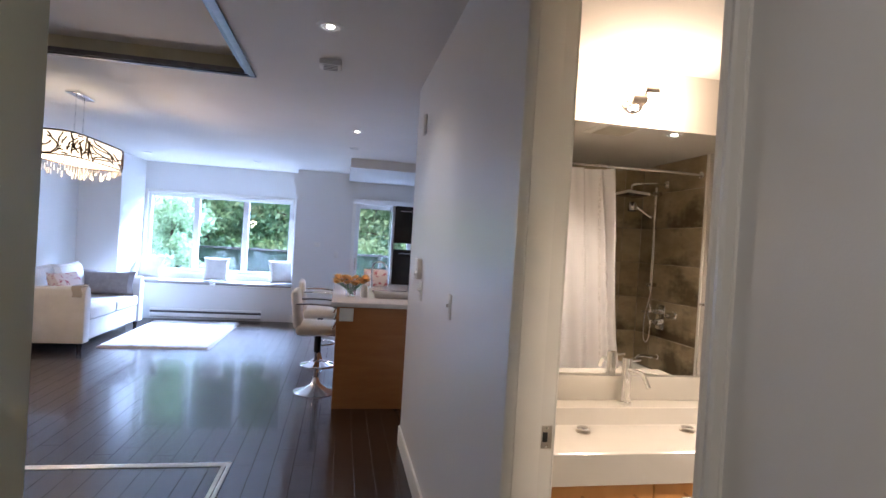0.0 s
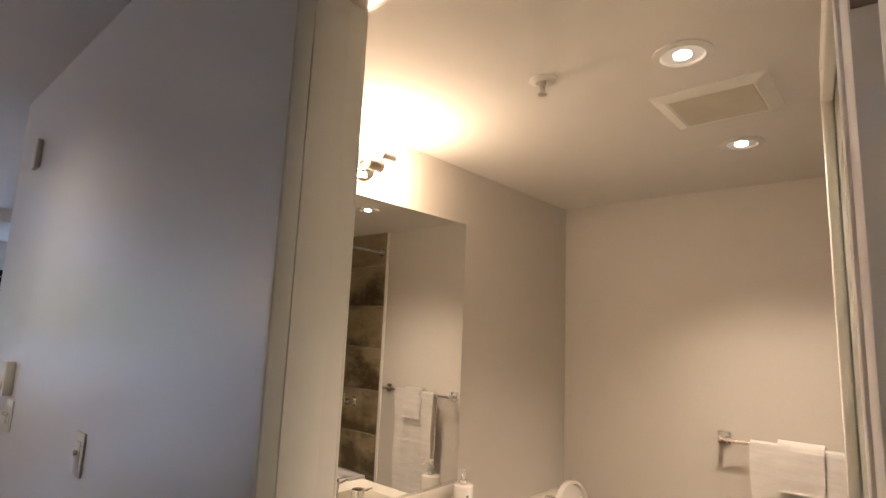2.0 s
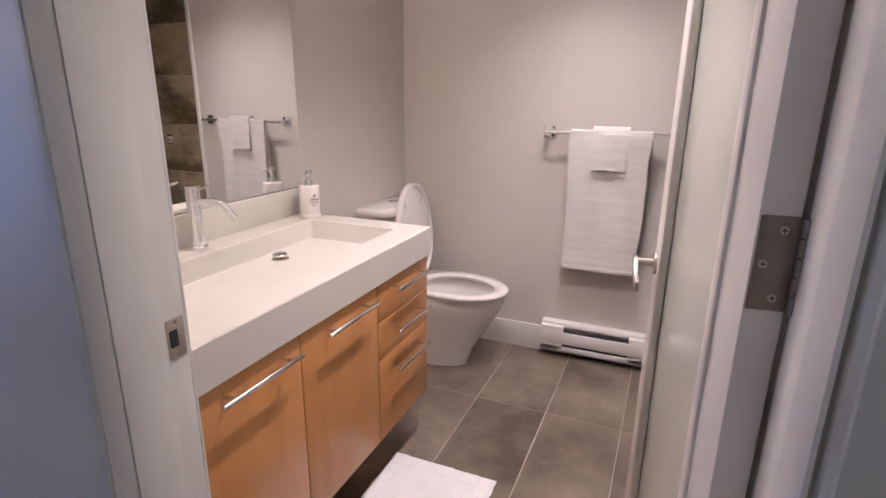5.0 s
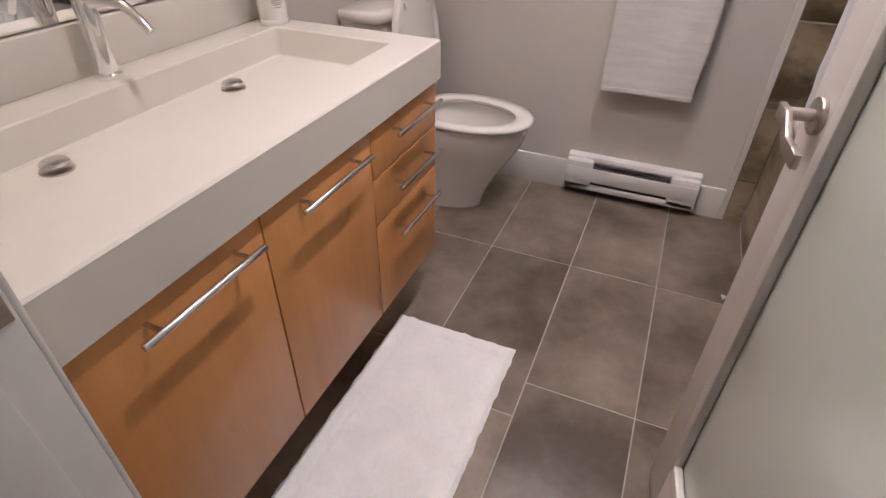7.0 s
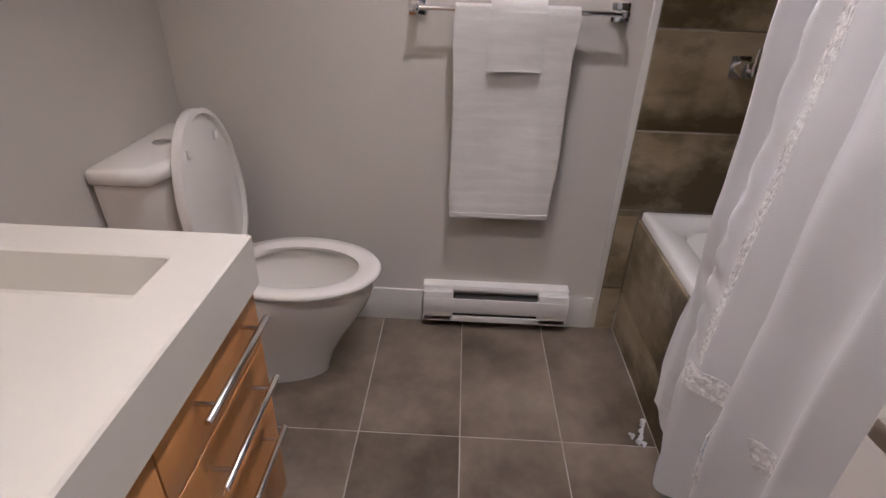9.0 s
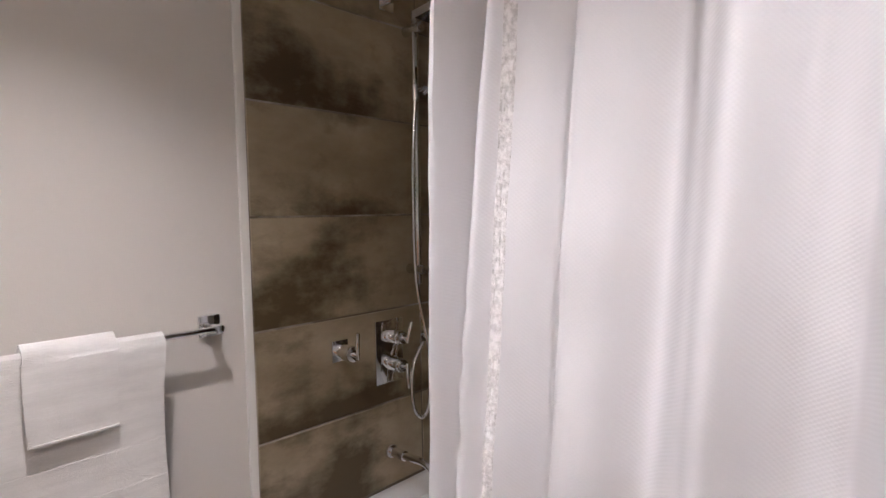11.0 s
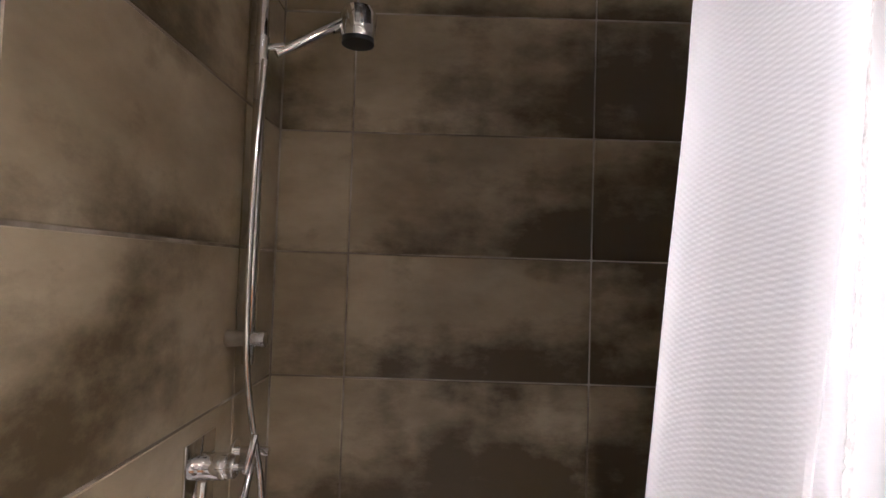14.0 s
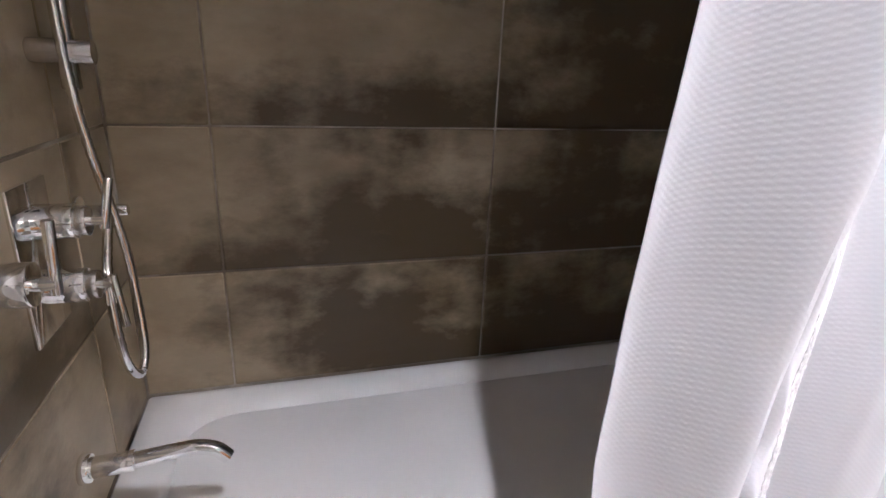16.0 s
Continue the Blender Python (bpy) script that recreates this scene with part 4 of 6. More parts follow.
def bath_mat():
    x0, x1, y0, y1 = 1.40, 2.212, 1.262, 1.662
    m = thing("bath_mat", (1.8, 1.46, 0), "white cotton bath mat lying by the vanity", "bath mat")
    random.seed(4)

    def fn(u, v):
        e = 0.006 * noise.noise((u * 20, v * 13, 0)) * (1 if u in (0, 1) or v in (0, 1) else 0)
        d = min(u, 1 - u) * (x1 - x0), min(v, 1 - v) * (y1 - y0)
        edge = min(1, min(d) / 0.012)
        ridge = 0.003 if 0.045 < min(d) < 0.060 else 0
        return (x0 + (x1 - x0) * u + e, y0 + (y1 - y0) * v + e, 0.003 + 0.011 * edge - ridge + 0.0022 * noise.noise((u * 60, v * 34, 3)))
    body = part("cloth", sheet(110, 60, fn), MATM, m)


bath_mat()


def bath_door():
    """The bathroom door, open into the room, with a frosted pane."""
    W, T, H, A = 0.720, 0.0355, 2.165, 7.1
    d = thing("door_1", (0, 0, 0), "white painted open door with a tall frosted glass pane", "door", kind="structure")
    z0 = 0.012
    st, top, bot = 0.105, 0.115, 0.20
    bm = box((0, 0, z0), (st, T, z0 + H), 0.002)
    part("stile", bm, DOORP, d)
    part("stile", box((W - st, 0, z0), (W, T, z0 + H), 0.002), DOORP, d)
    part("rail", box((st, 0, z0 + H - top), (W - st, T, z0 + H), 0.001), DOORP, d)
    part("rail", box((st, 0, z0), (W - st, T, z0 + bot), 0.001), DOORP, d)
    part("pane", box((st - 0.003, T / 2 - 0.003, z0 + bot - 0.003), (W - st + 0.003, T / 2 + 0.003, z0 + H - top + 0.003)), FROST, d, "greenish frosted glass")
    for y0, y1 in ((T / 2 + 0.0035, T + 0.005), (-0.005, T / 2 - 0.0035)):
        lo, hi = (y0, y1)
        for a, b in (((st - 0.012, lo, z0 + bot - 0.012), (st + 0.016, hi, z0 + H - top + 0.012)), ((W - st - 0.016, lo, z0 + bot - 0.012), (W - st + 0.012, hi, z0 + H - top + 0.012)),
                     ((st + 0.016, lo, z0 + bot - 0.012), (W - st - 0.016, hi, z0 + bot + 0.016)), ((st + 0.016, lo, z0 + H - top - 0.016), (W - st - 0.016, hi, z0 + H - top + 0.012))):
            part("glazing_bead", box(a, b, 0.004), DOORP, d)
    hz, hx = 0.965, W - 0.052
    for s, y in ((1, T), (-1, 0)):
        r = part("handle", rod((hx, y, hz), (hx, y + s * 0.010, hz), 0.026, seg=32, bevel=0.003), NICKEL, d, "brushed nickel flat lever handle")
        part("neck", rod((hx, y + s * 0.008, hz), (hx, y + s * 0.046, hz), 0.009, seg=16), NICKEL, r)
        # a flat bar, square at the neck, cranked down and square again at its tip
        prof = [(hx + 0.014, 0.011, -0.011), (hx - 0.020, 0.011, -0.011), (hx - 0.058, -0.012, -0.032), (hx - 0.112, -0.012, -0.032)]
        lev = loft([[(x, y + s * 0.042, hz + zb), (x, y + s * 0.042, hz + zt), (x, y + s * 0.051, hz + zt), (x, y + s * 0.051, hz + zb)] for x, zt, zb in prof])
        bmesh.ops.bevel(lev, geom=lev.edges[:], offset=0.0014, segments=2, profile=0.5, affect='EDGES')
        part("lever", lev, NICKEL, r)
    part("latch_plate", box((W - 0.001, T / 2 - 0.012, hz - 0.028), (W + 0.0015, T / 2 + 0.012, hz + 0.028), 0.0005), NICKEL, d)
    for z in (0.24, 1.168, 1.955):
        h = part("hinge", box((-0.0028, -0.003, z - 0.046), (0.0, T - 0.002, z + 0.046), 0.0006), HINGEM, d, "dull nickel butt hinge")
        for k in range(5):
            part("knuckle", rod((-0.007, -0.0055, z - 0.046 + 0.0186 * k), (-0.007, -0.0055, z - 0.0286 + 0.0186 * k), 0.0066, seg=14, bevel=0.001), HINGEM, h)
        for dz, y in ((0.033, 0.013), (0.0, 0.026), (-0.033, 0.013)):
            sc = part("screw", rod((-0.0028, y, z + dz), (-0.0036, y, z + dz), 0.0038, seg=12), NICKEL, h)
            for a_, b_ in ((0.0028, 0.0006), (0.0006, 0.0028)):
                part("recess", box((-0.0039, y - a_, z + dz - b_), (-0.0035, y + a_, z + dz + b_)), DARKM, sc)
    d.matrix_world = pose(1.2395, 0.7105, 0, 0, 0, A)


bath_door()


def strike():
    s = thing("strike_plate", (1.206, D1, 0.953), "brushed nickel strike plate set in the door jamb", "strike plate")
    y = D1 + 0.0005
    part("plate", box((1.191, y - 0.0022, 0.921), (1.2225, y, 0.986), 0.0006), NICKEL, s)
    part("hole", box((1.194, y - 0.0032, 0.940), (1.209, y - 0.0020, 0.968), 0.0005), DARKM, s)
    for z in (0.927, 0.980):
        part("screw", rod((1.2065, y - 0.0018, z), (1.2065, y - 0.0034, z), 0.0032, seg=10), STEEL, s)


strike()


def bathtub():
    t = thing("bathtub", (2.5, 0.2, 0), "white enamel bathtub built into a tiled alcove", "bathtub")
    x0, x1, y0, y1 = 1.782, XF - 0.0125, YB + 0.0005, 0.586
    rings = [rrect(x0, x1, y0, y1, 0.490, 0.004), rrect(x0, x1, y0, y1, 0.516, 0.006), rrect(x0 + 0.006, x1 - 0.006, y0 + 0.006, y1 - 0.006, 0.521, 0.006),
             rrect(x0 + 0.03, x1 - 0.035, y0 + 0.018, y1 - 0.03, 0.520, 0.05), rrect(x0 + 0.06, x1 - 0.075, y0 + 0.055, y1 - 0.085, 0.512, 0.10), rrect(x0 + 0.075, x1 - 0.085, y0 + 0.065, y1 - 0.095, 0.490, 0.11),
             rrect(x0 + 0.16, x1 - 0.11, y0 + 0.085, y1 - 0.115, 0.30, 0.12), rrect(x0 + 0.24, x1 - 0.15, y0 + 0.12, y1 - 0.15, 0.17, 0.12), rrect(x0 + 0.33, x1 - 0.24, y0 + 0.20, y1 - 0.23, 0.145, 0.08)]
    part("tub_shell", loft(rings), TUBM, t, sharp=60)
    part("overflow_cap", rod((x1 - 0.092, 0.21, 0.40), (x1 - 0.108, 0.21, 0.397), 0.034, 0.030, 28, None, 0.003), CHROME, t)
    part("drain", lathe([(0.030, 0.146), (0.030, 0.150), (0.020, 0.152)], (x1 - 0.30, 0.21, 0), 24), CHROME, t)
    ap = box((x0, 0.560, -0.004), (XF - 0.0125, 0.588, 0.490))
    apron = part("apron", ap, WGROUT, t)
    for k in range(3):
        a = x1 - 0.002 - 0.61 * k
        b = max(a - 0.607, x0 + 0.001)
        for z0, z1 in ((-0.004, 0.181), (0.184, 0.488)):
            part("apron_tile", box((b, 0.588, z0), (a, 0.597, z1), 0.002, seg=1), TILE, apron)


bathtub()


def tub_spout():
    y, z = 0.212, 0.642
    s = thing("tub_spout", (XF, y, z), "chrome bathtub spout on the tiled wall", "bath spout")
    x = XF - 0.0105
    part("flange", rod((x, y, z), (x - 0.014, y, z), 0.024, 0.022, 28, None, 0.002), CHROME, s)
    part("sleeve", rod((x - 0.014, y, z), (x - 0.075, y, z + 0.003), 0.0165, seg=24, bevel=0.001), CHROME, s)
    pts = curve([(x - 0.07, y, z + 0.003), (x - 0.13, y, z + 0.009), (x - 0.165, y, z + 0.010), (x - 0.192, y, z + 0.001), (x - 0.208, y, z - 0.016)], 6)
    part("spout", tube(pts, 0.0122, 18), CHROME, s)


tub_spout()


def shower_valve():
    x = XF - 0.0105
    v = thing("shower_valve", (XF, 0.2, 0.97), "chrome double shower valve with lever handles on a square plate", "shower tap")
    part("plate", box((x - 0.006, 0.150, 0.875), (x, 0.266, 1.085), 0.002), CHROME, v)
    for z, tip in ((1.030, (-0.085, -0.012, 0.055)), (0.938, (-0.083, 0.004, -0.066))):
        k = part("knob", rod((x - 0.005, 0.20, z), (x - 0.052, 0.20, z), 0.024, seg=28, bevel=0.002), CHROME, v)
        part("knob_ring", rod((x - 0.050, 0.20, z), (x - 0.066, 0.20, z), 0.0205, seg=28, bevel=0.002), STEEL, k)
        part("stem", rod((x - 0.064, 0.20, z), (x - 0.084, 0.20, z), 0.0065, seg=14), CHROME, k)
        part("lever", rod((x - 0.082, 0.20, z - 0.012 * (1 if tip[2] > 0 else -1)), (x + tip[0] - 0.008, 0.20 + tip[1], z + tip[2]), 0.006, seg=12, bevel=0.001), CHROME, k)
    w = thing("volume_control", (XF, 0.40, 1.0), "single chrome shower volume control with an upright lever", "shower tap")
    part("plate", box((x - 0.005, 0.372, 0.985), (x, 0.430, 1.050), 0.002), CHROME, w)
    k = part("knob", rod((x - 0.004, 0.401, 1.018), (x - 0.072, 0.401, 1.018), 0.0235, seg=28, bevel=0.002), CHROME, w)
    part("stem", rod((x - 0.070, 0.401, 1.018), (x - 0.092, 0.401, 1.018), 0.0075, seg=14), CHROME, k)
    part("lever", rod((x - 0.090, 0.401, 1.006), (x - 0.094, 0.401, 1.085), 0.006, seg=12, bevel=0.001), CHROME, k)


shower_valve()


def shower_rail():
    x, y = XF - 0.055, 0.108
    s = thing("shower_rail", (XF, y, 1.6), "chrome shower slide rail with a hand shower and a metal hose", "shower rail")
    part("rail", rod((x, y, 1.195), (x, y, 2.085), 0.0125, seg=18, bevel=0.002), CHROME, s)
    for z in (1.245, 2.030):
        b = part("bracket", rod((XF - 0.0105, y, z), (x - 0.034, y, z), 0.0165, seg=20, bevel=0.002), STEEL, s)
    sl = part("slider", lathe([(0.015, 1.792), (0.015, 1.850), (0.012, 1.853)], (x, y, 0), 20), CHROME, s)
    part("slider_knob", rod((x + 0.02, y + 0.002, 1.826), (x - 0.045, y - 0.004, 1.836), 0.007, seg=14, bevel=0.001), CHROME, sl)
    h = part("hand_shower", rod((x - 0.025, y - 0.012, 1.822), (x - 0.165, y - 0.066, 1.922), 0.0105, 0.0125, 18, None, 0.002), CHROME, s)
    c = Vector((x - 0.180, y - 0.075, 1.917))
    part("spray_head", lathe([(0.020, -0.038), (0.040, -0.036), (0.0415, -0.024), (0.040, 0.018), (0.032, 0.033), (0.012, 0.040)], c, 28), CHROME, h)
    part("spray_face", lathe([(0.034, -0.036), (0.035, -0.044), (0.02, -0.046)], c, 28), DARKM, h)
    # hose: hangs from the slider, loops low and rises to the outlet elbow
    pts = curve([(x - 0.012, y + 0.012, 1.80), (x - 0.004, y + 0.020, 1.60), (x, y + 0.018, 1.35), (x - 0.002, y + 0.012, 1.20), (x - 0.012, y - 0.004, 1.08), (x - 0.030, y - 0.018, 0.95), (x - 0.040, y + 0.0, 0.80), (x - 0.036, y + 0.03, 0.755), (x - 0.026, y + 0.058, 0.80), (x - 0.018, y + 0.050, 0.92), (x - 0.016, y + 0.0, 1.0)], 14)
    hose = part("hose", tube(pts, [0.0066 + 0.0009 * (k % 2) for k in range(len(pts))], 12), CHROME, s, "ribbed chrome shower hose")
    o = part("hose_outlet", rod((XF - 0.0105, 0.045, 1.005), (x - 0.03, 0.045, 1.005), 0.0095, seg=18, bevel=0.002), CHROME, s)
    part("outlet_flange", rod((XF - 0.0105, 0.045, 1.005), (XF - 0.018, 0.045, 1.005), 0.024, seg=24, bevel=0.002), CHROME, o)


shower_rail()


def shower_head():
    y, z = 0.19, 2.105
    s = thing("rain_shower_head", (XF, y, z), "square chrome rain shower head on a bent wall arm", "shower head")
    x = XF - 0.0105
    part("flange", box((x - 0.008, y - 0.030, z - 0.030), (x, y + 0.030, z + 0.030), 0.003), CHROME, s)
    pts = curve([(x - 0.004, y, z), (x - 0.10, y, z - 0.002), (x - 0.20, y - 0.01, z - 0.010), (x - 0.27, y - 0.016, z - 0.012), (x - 0.297, y - 0.036, z - 0.022), (x - 0.305, y - 0.042, z - 0.035), (x - 0.305, y - 0.042, z - 0.078)], 8)
    part("arm", tube(pts, 0.0100, 16), CHROME, s)
    m = pose(x - 0.300, y - 0.042, z - 0.100, 3, 3, -4)
    b = box((-0.105, -0.105, -0.010), (0.105, 0.105, 0.012), 0.003)
    bmesh.ops.transform(b, matrix=m, verts=b.verts)
    h = part("plate", b, SATIN, s)
    b = box((-0.101, -0.101, -0.0115), (0.101, 0.101, -0.0095), 0.001)
    bmesh.ops.transform(b, matrix=m, verts=b.verts)
    part("nozzle_face", b, NOZZLE, h)
    b = lathe([(0.016, 0.011), (0.016, 0.018), (0.010, 0.026)], (0, 0, 0), 20)
    bmesh.ops.transform(b, matrix=m, verts=b.verts)
    part("ball_joint", b, CHROME, h)


shower_head()


def curtain():
    c = thing("shower_curtain", (2.2, 0.63, 0.1), "white woven shower curtain with lace trim, drawn half open", "shower curtain")
    x0, zt = 1.80, 2.105

    def fn(u, v):
        z = zt - v * (zt - 0.105)
        low = 1 - z / zt
        x1 = 2.566 + 0.110 * min(1, low * 1.5) - 0.03 * max(0, low - 0.85) / 0.15
        x = x1 + (x0 - x1) * u
        ph = 2 * math.pi * (4.8 * u ** 0.92) + 0.5 * math.sin(3 * v)
        a = 0.026 + 0.016 * low
        y = 0.632 + 0.020 * low + a * math.sin(ph + 1.9) + 0.008 * math.sin(2.3 * ph + 4 * v)
        y += 0.010 * noise.noise((x * 5, z * 3.2, 2)) + 0.004 * noise.noise((x * 17, z * 9, 7))
        y += 0.0055 * math.sin(z * 62 + u * 70 + 2 * math.sin(z * 9)) * math.exp(-((u - 0.125) / 0.045) ** 2) * min(1, max(0, (1.5 - z) * 2))
        y += (0.050 + 0.088 * min(1, z / 1.9)) * math.exp(-((u - 0.068) / 0.036) ** 2)
        if u < 0.055:
            y -= (0.008 + 0.060 * min(1, max(0, (z - 0.50) / 0.35))) * ((0.055 - u) / 0.055) ** 1.2
        hem = 0.13 * math.exp(-u * 14) + 0.035 * math.sin(u * 26)
        z += hem * max(0, v - 0.86) / 0.14
        return (x + 0.012 * math.cos(ph), y, z)
    body = part("cloth", sheet(190, 170, fn), CLOTH, c)
    thicken(body, 0.0016)

    def trim(u0, w, v0, v1, nu, nv, lift, wav=0.0):
        def g(a, b):
            u, v = u0 + w * (a + wav * math.sin(b * 30)), v0 + (v1 - v0) * b
            p, q, r = Vector(fn(u, v)), Vector(fn(u + 0.002, v)), Vector(fn(u, min(1, v + 0.004)))
            n = (q - p).cross(r - p).normalized()
            n = n if n.y > 0 else -n
            return p + n * (lift + 0.0024 * noise.noise((u * 420, v * 260, 1)))
        return sheet(nu, nv, g)
    thicken(part("lace_strip", trim(0.182, 0.015, 0.03, 0.800, 10, 300, 0.0014), LACE, c, "puckered white lace strip"), 0.001)

    def motif(uc, vc, s):
        def g(a, b):
            ang, rr = radians(112 * a - 8), 0.62 + 0.38 * b + 0.02 * math.sin(a * 40) * (b > 0.95)
            u, v = uc + 0.180 * s * rr * math.cos(ang), vc - 0.080 * s * rr * math.sin(ang)
            p, q, r = Vector(fn(u, min(1, v))), Vector(fn(u + 0.002, min(1, v))), Vector(fn(u, min(1, v + 0.004)))
            n = (q - p).cross(r - p).normalized()
            n = n if n.y > 0 else -n
            return p + n * (0.0060 + 0.0040 * noise.noise((u * 420, v * 260, 1)))
        return sheet(70, 22, g)
    for uc, vc, s in ((0.205, 0.885, 1.0), (0.455, 0.885, 1.0), (0.70, 0.885, 1.0)):
        thicken(part("lace_motif", motif(uc, vc, s), LACE, c, "curved lace motif"), 0.001)
    r = thing("curtain_rod", (2.5, 0.632, 2.135), "straight chrome shower curtain rod", "curtain rod")
    part("rod", rod((1.780, 0.632, 2.135), (XF - 0.0105, 0.632, 2.135), 0.0125, seg=20), CHROME, r)
    part("flange", rod((XF - 0.0105, 0.632, 2.135), (XF - 0.024, 0.632, 2.135), 0.028, seg=24, bevel=0.002), CHROME, r)
    for k in range(9):
        x = 1.86 + 0.093 * k
        pts = [(x + 0.004 * math.sin(3 * a), 0.632 + 0.019 * math.sin(a), 2.130 + 0.022 * math.cos(a)) for a in (2 * math.pi * j / 16 for j in range(17))]
        part("ring", tube(pts, 0.0016, 6), CHROME, c)


curtain()


def torn_caulk():
    t = thing("loose_caulk", (2.62, 0.66, 0), "torn strip of old caulk on the tile floor", "debris")
    random.seed(9)
    pts = [(2.715 + 0.014 * k + random.uniform(-.006, .006), 0.652 - 0.0055 * k + 0.006 * random.uniform(-1, 1), 0.004) for k in range(8)]
    part("strip", tube(curve(pts, 3), [random.uniform(0.003, 0.010) for _ in range(22)], 7), CAULK, t)
    for k, (px, py) in enumerate(((2.735, 0.668), (2.705, 0.640))):
        part("crumb", tube([(px, py, 0.004), (px + 0.012, py - 0.006, 0.006), (px + 0.022, py + 0.004, 0.004)], [0.003, 0.008, 0.003], 6), CAULK, t)


torn_caulk()
t = thing("tile_chip", (2.694, YB, 2.111), "small dark plugged hole in the shower tile", "hole")
part("plug", rod((2.694, YB + 0.0002, 2.111), (2.694, YB + 0.003, 2.111), 0.010, 0.007, 9), DARKM, t)
part("stain", rod((2.705, YB + 0.0002, 2.114), (2.705, YB + 0.0008, 2.114), 0.016, 0.012, 11), SLOT, t)


def switch(y, z, gang, toggles):
    s = thing("light_switch", (HX0, y, z), "white wall light switch on the hall wall", "light switch", "hall switches")
    x, w = HX0, 0.036 if gang == 1 else 0.058
    p = part("cover", box((x - 0.006, y - w, z - 0.058), (x, y + w, z + 0.058), 0.003), PLASTIC, s)
    for dy in toggles:
        r = part("rocker", box((x - 0.0085, y + dy - 0.017, z - 0.034), (x - 0.005, y + dy + 0.017, z + 0.034), 0.002), PLASTIC, p)
        part("toggle", box((x - 0.019, y + dy - 0.005, z - 0.002), (x - 0.008, y + dy + 0.005, z + 0.012), 0.002), PLASTIC, r)


switch(2.46, 1.200, 1, (0.0,))
switch(3.36, 1.185, 2, (-0.023, 0.023))


def intercom():
    t = thing("wall_thermostat", (HX0, 3.42, 1.32), "beige wall thermostat on the hall wall", "thermostat")
    b = part("housing", box((HX0 - 0.032, 3.37, 1.255), (HX0, 3.47, 1.385), 0.006), PLASTIC, t)
    part("dial", rod((HX0 - 0.030, 3.40, 1.295), (HX0 - 0.042, 3.40, 1.295), 0.014, seg=20, bevel=0.002), PLASTIC, b)
    d = thing("wall_sensor", (HX0, 3.55, 2.27), "small white sensor high on the hall wall", "sensor")
    part("housing", box((HX0 - 0.022, 3.52, 2.20), (HX0, 3.60, 2.33), 0.005), PLASTIC, d)


intercom()

# ---- hall, kitchen and living room things ----
downlight(0.48, 2.97, ZH, "hall downlights")
# fixture for the added, unseen hall lamp
downlight(0.45, -0.10, ZH, "hall downlights")
downlight(0.70, 5.68, ZH, "kitchen downlights")
downlight(0.70, 6.75, ZH, "kitchen downlights", False)
# fixture for the added kitchen lamp, out of view
downlight(2.2, 5.68, ZH, "kitchen downlights")
for x, y in ((-2.33, 8.8), (-1.55, 8.8), (-0.75, 8.8)):
    downlight(x, y, ZH, "living room downlights", False, 0.036)


def smoke_alarm(x=0.47, y=3.56):
    s = thing("smoke_alarm", (x, y, ZH), "square white smoke alarm on the ceiling", "smoke alarm")
    b = part("housing", box((x - 0.07, y - 0.07, ZH - 0.035), (x + 0.07, y + 0.07, ZH), 0.012), PLASTIC, s)
    for k in range(4):
        part("vent_slot", box((x - 0.045, y - 0.045 + 0.03 * k - 0.003, ZH - 0.037), (x + 0.045, y - 0.045 + 0.03 * k + 0.003, ZH - 0.034)), SLOT, b)


smoke_alarm()
t = thing("fire_sprinkler", (-1.95, 4.6, ZH), "small ceiling fire sprinkler in the living room", "sprinkler")
part("cup", lathe([(0.036, 0.0), (0.036, -0.004), (0.016, -0.008)], (-1.95, 4.6, ZH), 20), PLASTIC, t)
part("nozzle", lathe([(0.009, -0.006), (0.007, -0.035), (0.014, -0.040), (0.004, -0.043)], (-1.95, 4.6, ZH), 14), NICKEL, t)


